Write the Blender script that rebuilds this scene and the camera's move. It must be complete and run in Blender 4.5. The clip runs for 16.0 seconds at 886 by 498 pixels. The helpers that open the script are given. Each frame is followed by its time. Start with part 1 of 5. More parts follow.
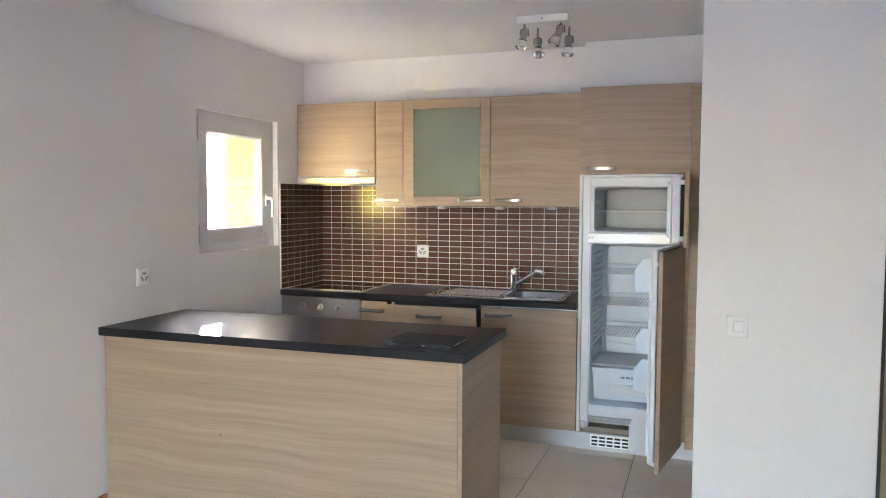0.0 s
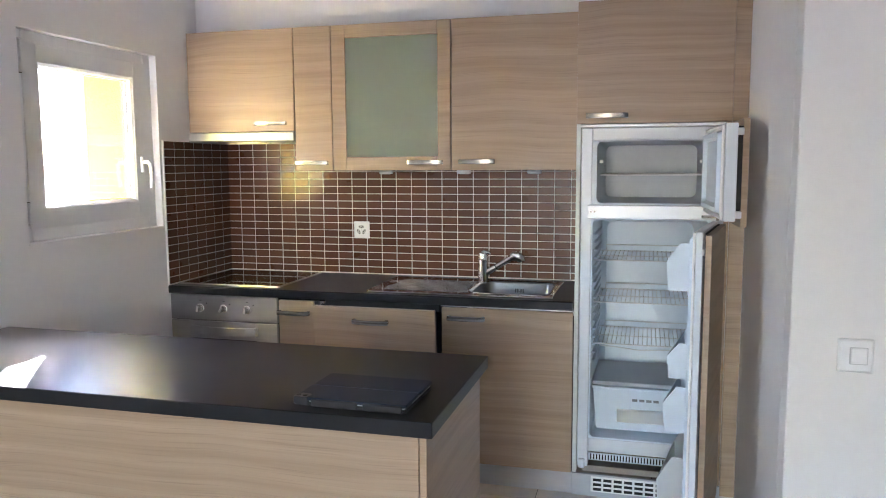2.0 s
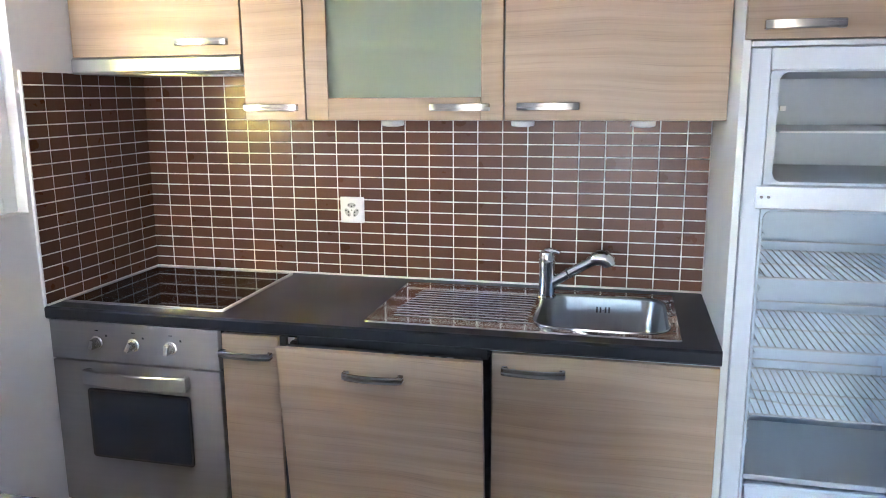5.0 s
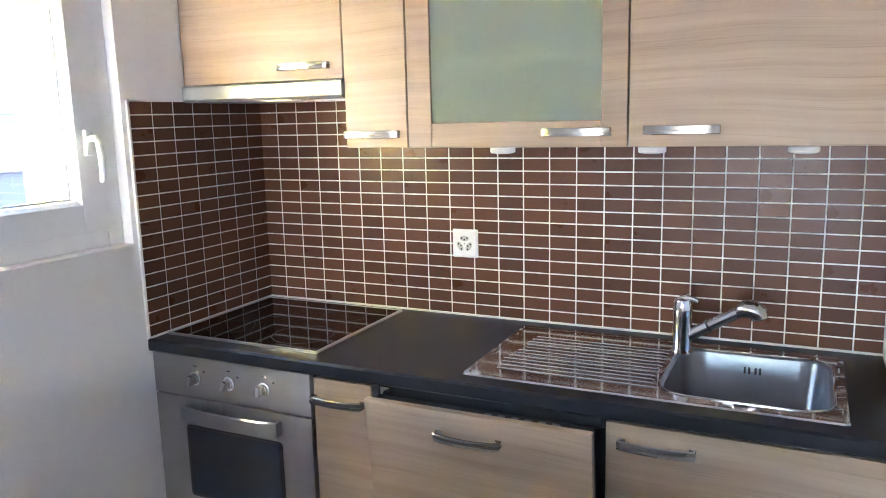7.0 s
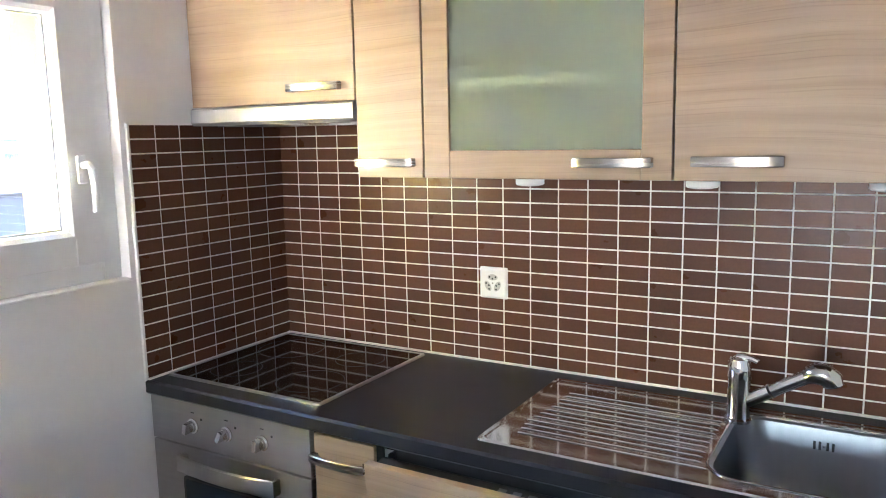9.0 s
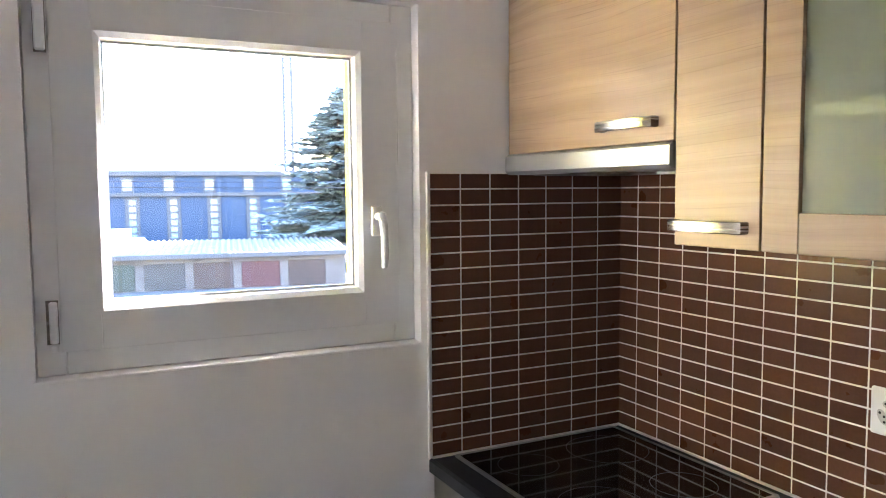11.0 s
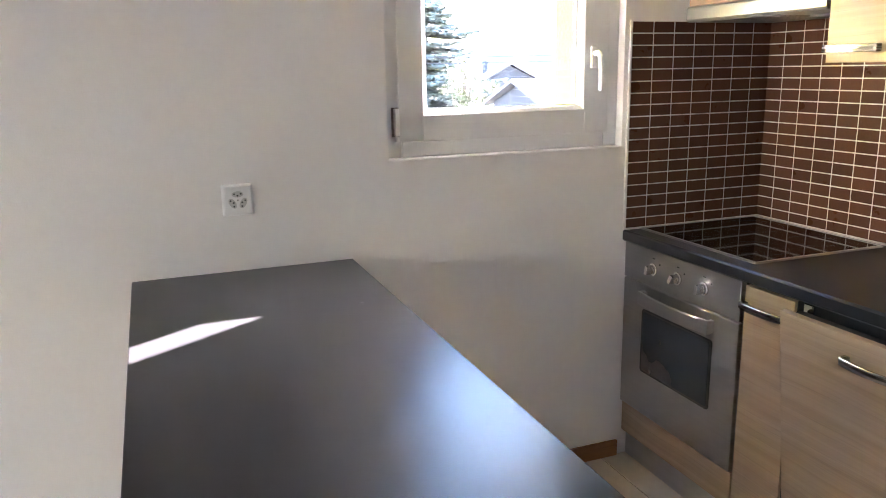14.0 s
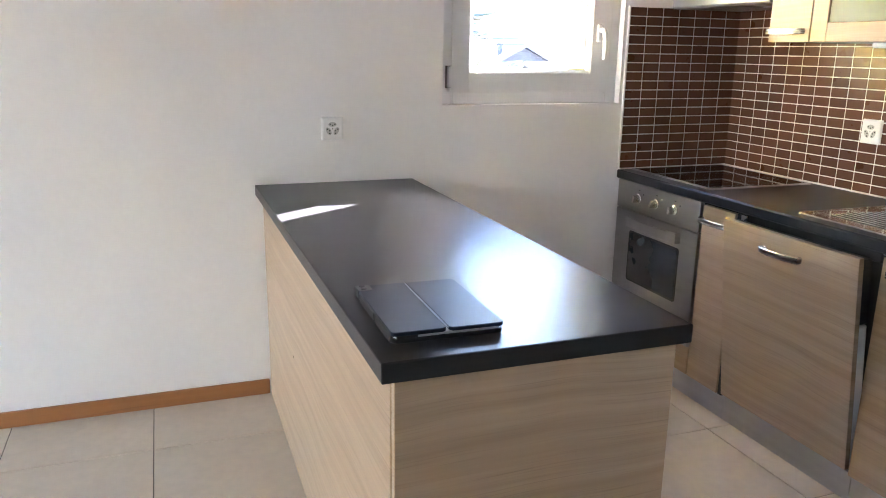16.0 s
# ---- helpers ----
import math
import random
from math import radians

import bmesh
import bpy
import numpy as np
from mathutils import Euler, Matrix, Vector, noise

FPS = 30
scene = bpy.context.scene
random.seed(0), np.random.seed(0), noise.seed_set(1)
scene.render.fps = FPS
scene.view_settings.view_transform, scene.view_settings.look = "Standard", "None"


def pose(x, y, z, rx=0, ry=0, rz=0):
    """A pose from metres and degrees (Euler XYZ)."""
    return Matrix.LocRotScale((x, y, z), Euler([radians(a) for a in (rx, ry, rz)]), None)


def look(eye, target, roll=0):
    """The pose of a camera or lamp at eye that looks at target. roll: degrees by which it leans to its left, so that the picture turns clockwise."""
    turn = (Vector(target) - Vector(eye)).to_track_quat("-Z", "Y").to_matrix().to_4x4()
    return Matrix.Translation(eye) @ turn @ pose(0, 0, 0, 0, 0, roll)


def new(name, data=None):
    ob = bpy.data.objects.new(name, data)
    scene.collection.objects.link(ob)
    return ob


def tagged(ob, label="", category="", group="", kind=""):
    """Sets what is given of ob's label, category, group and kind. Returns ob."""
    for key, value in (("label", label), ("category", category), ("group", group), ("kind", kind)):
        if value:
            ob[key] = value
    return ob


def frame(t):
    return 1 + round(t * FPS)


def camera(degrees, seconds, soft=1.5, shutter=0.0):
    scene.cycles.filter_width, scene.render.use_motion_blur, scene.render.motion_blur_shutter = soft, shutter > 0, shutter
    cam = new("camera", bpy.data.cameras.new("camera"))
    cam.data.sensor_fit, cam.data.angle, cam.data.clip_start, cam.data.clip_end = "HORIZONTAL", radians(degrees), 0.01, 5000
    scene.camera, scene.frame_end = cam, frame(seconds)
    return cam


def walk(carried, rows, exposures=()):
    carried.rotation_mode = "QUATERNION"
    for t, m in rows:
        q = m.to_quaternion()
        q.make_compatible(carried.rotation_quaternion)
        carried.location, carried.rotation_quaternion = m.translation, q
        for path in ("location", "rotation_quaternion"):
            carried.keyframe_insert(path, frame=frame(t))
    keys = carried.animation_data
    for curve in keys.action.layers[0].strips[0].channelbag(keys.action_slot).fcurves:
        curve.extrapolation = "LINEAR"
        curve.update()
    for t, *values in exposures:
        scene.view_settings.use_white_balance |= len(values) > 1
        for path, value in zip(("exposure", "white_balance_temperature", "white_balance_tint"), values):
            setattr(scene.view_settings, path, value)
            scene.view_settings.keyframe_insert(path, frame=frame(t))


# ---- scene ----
cam = camera(60.3, 16.0, soft=1.0)
PATH = [
    (0, (2.728, -5.081, 1.49), (2.07, -3.197, 1.359), 0.2),
    (0.5, (2.568, -4.758, 1.505), (1.931, -2.869, 1.351), -0.1),
    (1, (2.472, -4.463, 1.482), (1.863, -2.567, 1.303), -0.2),
    (1.5, (2.388, -4.128, 1.499), (1.824, -2.22, 1.298), -0.3),
    (2, (2.301, -3.879, 1.476), (1.785, -1.96, 1.252), -0.3),
    (2.5, (2.182, -3.619, 1.514), (1.749, -1.681, 1.272), -0.5),
    (3, (2.111, -3.403, 1.496), (1.726, -1.456, 1.25), -0.5),
    (3.2, (2.083, -3.289, 1.488), (1.707, -1.341, 1.233), -0.4),
    (5.3, (1.726, -2.467, 1.512), (1.223, -0.575, 1.104), -0.1),
    (5.5, (1.734, -2.421, 1.51), (1.146, -0.554, 1.099), 0.0),
    (6, (1.767, -2.313, 1.515), (0.993, -0.514, 1.109), -0.1),
    (6.5, (1.794, -2.256, 1.523), (0.94, -0.487, 1.145), -0.9),
    (7, (1.799, -2.238, 1.528), (0.943, -0.464, 1.183), -1.4),
    (7.5, (1.807, -2.243, 1.538), (0.978, -0.453, 1.211), -1.6),
    (8, (1.836, -2.208, 1.535), (0.991, -0.42, 1.232), -1.5),
    (8.2, (1.83, -2.193, 1.538), (0.985, -0.406, 1.238), -1.5),
    (10.3, (1.723, -1.45, 1.545), (0.147, -0.237, 1.33), -0.4),
    (10.5, (1.713, -1.418, 1.546), (0.06, -0.309, 1.357), -0.4),
    (11, (1.693, -1.405, 1.548), (-0.091, -0.514, 1.395), -0.5),
    (11.5, (1.704, -1.452, 1.543), (-0.141, -0.694, 1.394), -0.3),
    (12, (1.742, -1.596, 1.527), (-0.121, -0.894, 1.335), -0.3),
    (12.5, (1.781, -1.775, 1.489), (-0.077, -1.082, 1.231), -0.2),
    (13, (1.912, -1.899, 1.469), (0.058, -1.227, 1.137), -0.5),
    (13.5, (2.126, -2.032, 1.449), (0.289, -1.35, 1.048), -0.7),
    (14, (2.259, -2.147, 1.447), (0.439, -1.457, 0.987), -1.1),
    (14.5, (2.431, -2.321, 1.427), (0.657, -1.549, 0.919), -1.0),
    (15, (2.608, -2.434, 1.41), (0.863, -1.618, 0.871), -0.3),
    (15.5, (2.852, -2.501, 1.386), (1.098, -1.715, 0.833), 0.7),
    (16, (2.998, -2.556, 1.397), (1.183, -1.887, 0.891), 0.9),
]
EXPOSURES = [
    (0, 6.0, 5900, 26), (1.5, 5.93, 5850, 27), (3.0, 6.15, 5450, 28), (5.4, 6.6, 5300, 28), (8.0, 6.52, 5400, 27), (10.4, 6.1, 5850, 27),
    (11.5, 5.7, 5950, 27), (13.0, 6.12, 6200, 27), (14.5, 6.35, 6150, 28), (16, 6.53, 6000, 27)]
walk(cam, [(t, look(eye, target, roll)) for t, eye, target, roll in PATH], EXPOSURES)

# ---- world and light ----
SUN_EL = radians(25.6)
SUN_H = Vector((0.56, -0.828, 0)).normalized()
sun_way = Vector((SUN_H.x * math.cos(SUN_EL), SUN_H.y * math.cos(SUN_EL), -math.sin(SUN_EL)))
world = bpy.data.worlds.new("sky")
scene.world = world
world.use_nodes = True
wn = world.node_tree.nodes
sky = wn.new("ShaderNodeTexSky")
sky.sky_type = "NISHITA"
sky.sun_disc = False
sky.sun_elevation = SUN_EL
sky.sun_rotation = math.atan2(-SUN_H.x, -SUN_H.y)
sky.dust_density = 0.2
sky.air_density = 1.5
sky.ozone_density = 3.0
wn["Background"].inputs["Strength"].default_value = 0.07
world.node_tree.links.new(sky.outputs[0], wn["Background"].inputs["Color"])

sun_data = bpy.data.lights.new("sun", "SUN")
sun_data.energy, sun_data.angle, sun_data.color = 5.0, radians(0.5), (1.0, 0.93, 0.82)
sun = new("sun", sun_data)
sun.matrix_world = look((0, 0, 20), Vector((0, 0, 20)) + sun_way)


# assumed, unseen opening behind the walk, through which the sky lights the room
REAR_OPENING = (0.75, 2.35, 0.06, 2.15)


# ---- materials ----
def mat(name, colour, rough=0.5, metal=0.0, var=0.0, scale=(6, 6, 6), fine=0.0, fine_scale=60.0, bump=0.0, bump_scale=80.0, spec=0.5, rand=0.0, coat=0.0, island=False, rough_var=0.0):
    """A surface with variation at two scales, fine relief, and a chance tone for each piece."""
    m = bpy.data.materials.new(name)
    m.use_nodes = True
    nt = m.node_tree
    n, l = nt.nodes, nt.links
    b = n["Principled BSDF"]
    b.inputs["Roughness"].default_value, b.inputs["Metallic"].default_value = rough, metal
    b.inputs["Specular IOR Level"].default_value = spec
    b.inputs["Coat Weight"].default_value = coat
    b.inputs["Coat Roughness"].default_value = 0.08
    co = n.new("ShaderNodeTexCoord")
    mp = n.new("ShaderNodeMapping")
    mp.inputs["Scale"].default_value = scale
    place = co.outputs["Object"]
    if rand and not island:
        sh = n.new("ShaderNodeVectorMath")
        sh.operation = "MULTIPLY_ADD"
        sh.inputs[1].default_value = (7.0, 3.0, 11.0)
        l.new(n.new("ShaderNodeObjectInfo").outputs["Random"], sh.inputs[0])
        l.new(co.outputs["Object"], sh.inputs[2])
        place = sh.outputs[0]
    l.new(place, mp.inputs["Vector"])
    last = None

    def layer(fac_socket, amount):
        nonlocal last
        hs = n.new("ShaderNodeMapRange")
        hs.inputs["From Min"].default_value, hs.inputs["From Max"].default_value = 0.25, 0.75
        hs.inputs["To Min"].default_value, hs.inputs["To Max"].default_value = 1 - amount, 1 + amount
        l.new(fac_socket, hs.inputs["Value"])
        if last is None:
            last = hs.outputs[0]
        else:
            mu = n.new("ShaderNodeMath")
            mu.operation = "MULTIPLY"
            l.new(last, mu.inputs[0])
            l.new(hs.outputs[0], mu.inputs[1])
            last = mu.outputs[0]

    if var:
        t = n.new("ShaderNodeTexNoise")
        t.inputs["Scale"].default_value, t.inputs["Detail"].default_value = 1.0, 4.0
        l.new(mp.outputs[0], t.inputs["Vector"])
        layer(t.outputs["Fac"], var)
        if rough_var:
            rr = n.new("ShaderNodeMapRange")
            rr.inputs["From Min"].default_value, rr.inputs["From Max"].default_value = 0.3, 0.7
            rr.inputs["To Min"].default_value, rr.inputs["To Max"].default_value = rough - rough_var, rough + rough_var
            l.new(t.outputs["Fac"], rr.inputs["Value"])
            l.new(rr.outputs[0], b.inputs["Roughness"])
    if fine:
        t = n.new("ShaderNodeTexNoise")
        t.inputs["Scale"].default_value, t.inputs["Detail"].default_value = fine_scale, 3.0
        l.new(place, t.inputs["Vector"])
        layer(t.outputs["Fac"], fine)
    if rand:
        src = n.new("ShaderNodeNewGeometry").outputs["Random Per Island"] if island else n.new("ShaderNodeObjectInfo").outputs["Random"]
        layer(src, rand)
    if last is not None:
        mx = n.new("ShaderNodeVectorMath")
        mx.operation = "SCALE"
        mx.inputs[0].default_value = colour
        l.new(last, mx.inputs["Scale"])
        l.new(mx.outputs[0], b.inputs["Base Color"])
    else:
        b.inputs["Base Color"].default_value = (*colour, 1)
    if bump:
        t = n.new("ShaderNodeTexNoise")
        t.inputs["Scale"].default_value, t.inputs["Detail"].default_value = bump_scale, 3.0
        l.new(place, t.inputs["Vector"])
        bp = n.new("ShaderNodeBump")
        bp.inputs["Strength"].default_value, bp.inputs["Distance"].default_value = bump, 0.004
        l.new(t.outputs["Fac"], bp.inputs["Height"])
        l.new(bp.outputs[0], b.inputs["Normal"])
    return m


def wood_mat(name, light, dark, line, grain=(0.9, 0.9, 34.0), rough=0.40):
    """Laminate with a long wandering grain: broad bands, fine dark pores and a slow drift of tone."""
    m = bpy.data.materials.new(name)
    m.use_nodes = True
    n, l = m.node_tree.nodes, m.node_tree.links
    b = n["Principled BSDF"]
    b.inputs["Roughness"].default_value = rough
    b.inputs["Specular IOR Level"].default_value = 0.48
    co = n.new("ShaderNodeTexCoord")
    info = n.new("ShaderNodeObjectInfo")
    off = n.new("ShaderNodeVectorMath")
    off.operation = "MULTIPLY_ADD"
    off.inputs[1].default_value = (7.0, 3.0, 11.0)
    l.new(info.outputs["Random"], off.inputs[0])
    l.new(co.outputs["Object"], off.inputs[2])
    # slow waver of the grain
    wv = n.new("ShaderNodeTexNoise")
    wv.inputs["Scale"].default_value, wv.inputs["Detail"].default_value = 2.2, 1.0
    l.new(off.outputs[0], wv.inputs["Vector"])
    wz = n.new("ShaderNodeVectorMath")
    wz.operation = "MULTIPLY_ADD"
    wz.inputs[1].default_value = (0.0, 0.0, 0.055)
    l.new(wv.outputs["Color"], wz.inputs[0])
    l.new(off.outputs[0], wz.inputs[2])

    def bands(scale, detail):
        mp = n.new("ShaderNodeMapping")
        mp.inputs["Scale"].default_value = scale
        l.new(wz.outputs[0], mp.inputs["Vector"])
        t = n.new("ShaderNodeTexNoise")
        t.inputs["Scale"].default_value, t.inputs["Detail"].default_value = 1.0, detail
        t.inputs["Roughness"].default_value = 0.6
        l.new(mp.outputs[0], t.inputs["Vector"])
        return t.outputs["Fac"]

    broad, pore = bands(grain, 3.0), bands((grain[0] * 3.5, grain[1] * 3.5, grain[2] * 7), 2.0)
    ramp = n.new("ShaderNodeMapRange")
    ramp.inputs["From Min"].default_value, ramp.inputs["From Max"].default_value = 0.3, 0.7
    l.new(broad, ramp.inputs["Value"])
    mix = n.new("ShaderNodeMix")
    mix.data_type = "RGBA"
    mix.inputs[6].default_value, mix.inputs[7].default_value = (*dark, 1), (*light, 1)
    l.new(ramp.outputs[0], mix.inputs[0])
    pr = n.new("ShaderNodeMapRange")
    pr.inputs["From Min"].default_value, pr.inputs["From Max"].default_value = 0.56, 0.74
    pr.inputs["To Max"].default_value = 0.5
    l.new(pore, pr.inputs["Value"])
    mix2 = n.new("ShaderNodeMix")
    mix2.data_type = "RGBA"
    mix2.inputs[7].default_value = (*line, 1)
    l.new(pr.outputs[0], mix2.inputs[0])
    l.new(mix.outputs[2], mix2.inputs[6])
    l.new(mix2.outputs[2], b.inputs["Base Color"])
    bp = n.new("ShaderNodeBump")
    bp.inputs["Strength"].default_value, bp.inputs["Distance"].default_value = 0.12, 0.001
    l.new(pore, bp.inputs["Height"])
    l.new(bp.outputs[0], b.inputs["Normal"])
    return m


def glass_mat(name, colour, rough, weight=1.0):
    m = bpy.data.materials.new(name)
    m.use_nodes = True
    b = m.node_tree.nodes["Principled BSDF"]
    b.inputs["Base Color"].default_value = (*colour, 1)
    b.inputs["Roughness"].default_value = rough
    b.inputs["Transmission Weight"].default_value = weight
    b.inputs["IOR"].default_value = 1.45
    return m


def brushed_mat(name, colour, rough, stretch, aniso=0.0):
    """Brushed metal: roughness and tone in fine streaks; aniso draws its highlights out upright, across the brushing."""
    m = mat(name, colour, rough, 1.0, var=0.04, scale=stretch, fine=0.03, fine_scale=14.0, rough_var=0.012)
    if aniso:
        n, l = m.node_tree.nodes, m.node_tree.links
        tg = n.new("ShaderNodeTangent")
        tg.direction_type, tg.axis = "RADIAL", "Z"
        b = n["Principled BSDF"]
        b.inputs["Anisotropic"].default_value, b.inputs["Anisotropic Rotation"].default_value = aniso, 0.25
        l.new(tg.outputs[0], b.inputs["Tangent"])
    return m


WALL = mat("white_plaster_paint", (0.82, 0.80, 0.77), 0.75, var=0.02, scale=(1.2, 1.2, 1.2), fine=0.012, fine_scale=30, bump=0.10, bump_scale=220)
CEIL = mat("ceiling_paint", (0.85, 0.84, 0.82), 0.85, var=0.025, scale=(0.8, 0.8, 0.8), fine=0.012, fine_scale=18, bump=0.08, bump_scale=160)
OAK = wood_mat("oak_laminate", (0.448, 0.326, 0.213), (0.348, 0.244, 0.152), (0.22, 0.145, 0.09), grain=(0.9, 0.9, 40.0))
BASEWOOD = wood_mat("orange_beech_skirting", (0.42, 0.185, 0.065), (0.34, 0.14, 0.045), (0.22, 0.08, 0.03), grain=(0.6, 0.6, 14.0))
TOP = mat("black_worktop_laminate", (0.020, 0.0202, 0.0222), 0.31, spec=0.165, fine=0.10, fine_scale=420, bump=0.06, bump_scale=500)
TILE = mat("brown_glazed_mosaic", (0.108, 0.043, 0.022), 0.30, var=0.05, scale=(14, 14, 14), fine=0.08, fine_scale=160, bump=0.12, bump_scale=30, spec=0.26, rand=0.16, coat=0.05, rough_var=0.03)
GROUT = mat("pale_grout", (0.82, 0.79, 0.73), 0.85, var=0.06, scale=(9, 9, 9), fine=0.06, fine_scale=200, bump=0.3, bump_scale=400)
FLOOR = mat("beige_porcelain_tile", (0.58, 0.49, 0.38), 0.43, var=0.06, scale=(3.2, 3.2, 3.2), fine=0.05, fine_scale=24, bump=0.05, bump_scale=60, rand=0.05, rough_var=0.08)
FGROUT = mat("brown_floor_grout", (0.10, 0.082, 0.065), 0.9, var=0.1, fine=0.1, fine_scale=150)
STEEL = brushed_mat("brushed_steel", (0.42, 0.405, 0.385), 0.30, (1.5, 90, 90), 0.9)
BOWL = brushed_mat("bowl_steel", (0.25, 0.258, 0.27), 0.36, (60, 60, 3), 0.7)
SINK = brushed_mat("sink_steel", (0.47, 0.455, 0.445), 0.09, (3, 60, 60))
CHROME = mat("chrome", (0.78, 0.78, 0.79), 0.06, 1.0, var=0.03)
NICKEL = brushed_mat("satin_nickel", (0.29, 0.275, 0.255), 0.27, (2, 2, 120))
KNOB = brushed_mat("bright_knob_metal", (0.66, 0.645, 0.62), 0.24, (40, 40, 40))
PLINTH = brushed_mat("aluminium_plinth", (0.52, 0.53, 0.55), 0.32, (1, 60, 60))
HOODMETAL = mat("grey_hood_lacquer", (0.40, 0.405, 0.40), 0.34, 0.5, var=0.03)
WHITE = mat("white_plastic", (0.85, 0.85, 0.83), 0.35, var=0.02, scale=(8, 8, 8), fine=0.01, fine_scale=40)
PVC = mat("white_window_pvc", (0.76, 0.765, 0.755), 0.32, var=0.02, scale=(5, 5, 5), fine=0.015, fine_scale=50)
FRIDGE = mat("white_fridge_enamel", (0.68, 0.72, 0.76), 0.28, var=0.02, scale=(4, 4, 4), fine=0.01, fine_scale=40)
LINER = mat("white_fridge_liner", (0.65, 0.74, 0.82), 0.32, var=0.025, scale=(4, 4, 4), fine=0.012, fine_scale=50)
FREEZER = mat("grey_white_freezer_liner", (0.54, 0.59, 0.63), 0.35, var=0.04, scale=(6, 6, 6), fine=0.02, fine_scale=60)
WIRE = mat("pale_wire_coating", (0.62, 0.65, 0.67), 0.35, 0.2, var=0.05)
BLACK = mat("black_rubber", (0.012, 0.012, 0.013), 0.55, var=0.15, fine=0.1, fine_scale=90)
DARK = mat("dark_slot", (0.02, 0.02, 0.02), 0.8, var=0.1)
HOB = mat("black_ceramic_glass", (0.006, 0.006, 0.007), 0.045, var=0.15, scale=(9, 9, 9), fine=0.1, fine_scale=120)
HOBLINE = mat("grey_hob_print", (0.11, 0.11, 0.115), 0.2, var=0.1)
OVENGLASS = mat("dark_oven_glass", (0.030, 0.040, 0.050), 0.06, var=0.1, scale=(5, 5, 5), coat=0.5)
TABLET = mat("blue_black_leatherette", (0.012, 0.021, 0.037), 0.46, spec=0.19, var=0.12, scale=(14, 14, 14), fine=0.06, fine_scale=500, bump=0.05, bump_scale=700)
TABLETEDGE = mat("pale_tablet_edge", (0.55, 0.55, 0.56), 0.3, 0.6, var=0.05)
FROST = glass_mat("frosted_green_glass", (0.78, 0.86, 0.66), 0.31, 0.82)
PANE = glass_mat("clear_window_glass", (1, 1, 1), 0.0)
CLEAR = glass_mat("clear_lamp_glass", (0.95, 0.95, 0.93), 0.12)
TRAYGLASS = glass_mat("translucent_fridge_plastic", (0.86, 0.90, 0.93), 0.35, 0.45)
YELLOW = mat("yellow_facade_plaster", (0.60, 0.50, 0.06), 0.9, spec=0.05, var=0.05, scale=(3, 3, 3), fine=0.06, fine_scale=60, bump=0.4, bump_scale=120)
# sill surface chosen pale and matt as a reflector for the sun
SILLBOUNCE = mat("pale_bounce_sill", (0.62, 0.60, 0.55), 0.8, var=0.06, scale=(6, 6, 6), fine=0.08, fine_scale=140, bump=0.2, bump_scale=200)
CARCASS = mat("dark_carcass_edge", (0.10, 0.065, 0.045), 0.6, var=0.1)
BUMPMETAL = mat("dark_camera_bump", (0.035, 0.036, 0.04), 0.35, 0.3, var=0.1)
BANDMETAL = mat("satin_white_band", (0.66, 0.68, 0.70), 0.38, 0.3, var=0.03)
# the dimness behind the frosted glass is put into this grey
CABSHADE = mat("shade_greyed_cabinet_board", (0.36, 0.37, 0.34), 0.6, var=0.04, scale=(5, 5, 5), fine=0.03, fine_scale=60)
INNERCAB = mat("white_cabinet_board", (0.74, 0.76, 0.72), 0.5, var=0.03)


# ---- shapes ----
def box(lo, hi, bev=0.0015, seg=1):
    bm = bmesh.new()
    r = bmesh.ops.create_cube(bm, size=1.0)
    for v in bm.verts:
        v.co = Vector([lo[i] if v.co[i] < 0 else hi[i] for i in range(3)])
    if bev:
        bmesh.ops.bevel(bm, geom=bm.edges[:], offset=bev, segments=seg, affect="EDGES", profile=0.5)
    return bm


def join(*bms):
    out = bmesh.new()
    for b in bms:
        me = bpy.data.meshes.new("tmp")
        b.to_mesh(me)
        out.from_mesh(me)
        bpy.data.meshes.remove(me)
        b.free()
    return out


def moved(bm, m):
    bmesh.ops.transform(bm, matrix=m, verts=bm.verts[:])
    return bm


AXIS = {"x": (1, 2, 0), "y": (0, 2, 1), "z": (0, 1, 2)}


def prism(points, axis, a, b, bev=0.0):
    """A polygon in the plane across the axis, drawn out from a to b."""
    i, j, k = AXIS[axis]
    bm = bmesh.new()

    def vert(p, s):
        c = [0, 0, 0]
        c[i], c[j], c[k] = p[0], p[1], s
        return bm.verts.new(c)

    lo, hi = [vert(p, a) for p in points], [vert(p, b) for p in points]
    bm.faces.new(lo)
    bm.faces.new(hi[::-1])
    for n in range(len(points)):
        q = (n + 1) % len(points)
        bm.faces.new((lo[n], hi[n], hi[q], lo[q]))
    bmesh.ops.recalc_face_normals(bm, faces=bm.faces[:])
    if bev:
        caps = [e for e in bm.edges if any(len(f.verts) == len(points) for f in e.link_faces)]
        bmesh.ops.bevel(bm, geom=caps, offset=bev, segments=1, affect="EDGES")
    return bm


def rrect(x0, x1, y0, y1, r, n=6):
    pts = []
    for cx, cy, a in ((x1 - r, y1 - r, 0), (x0 + r, y1 - r, 90), (x0 + r, y0 + r, 180), (x1 - r, y0 + r, 270)):
        for k in range(n + 1):
            t = radians(a + 90 * k / n)
            pts.append((cx + r * math.cos(t), cy + r * math.sin(t)))
    return pts


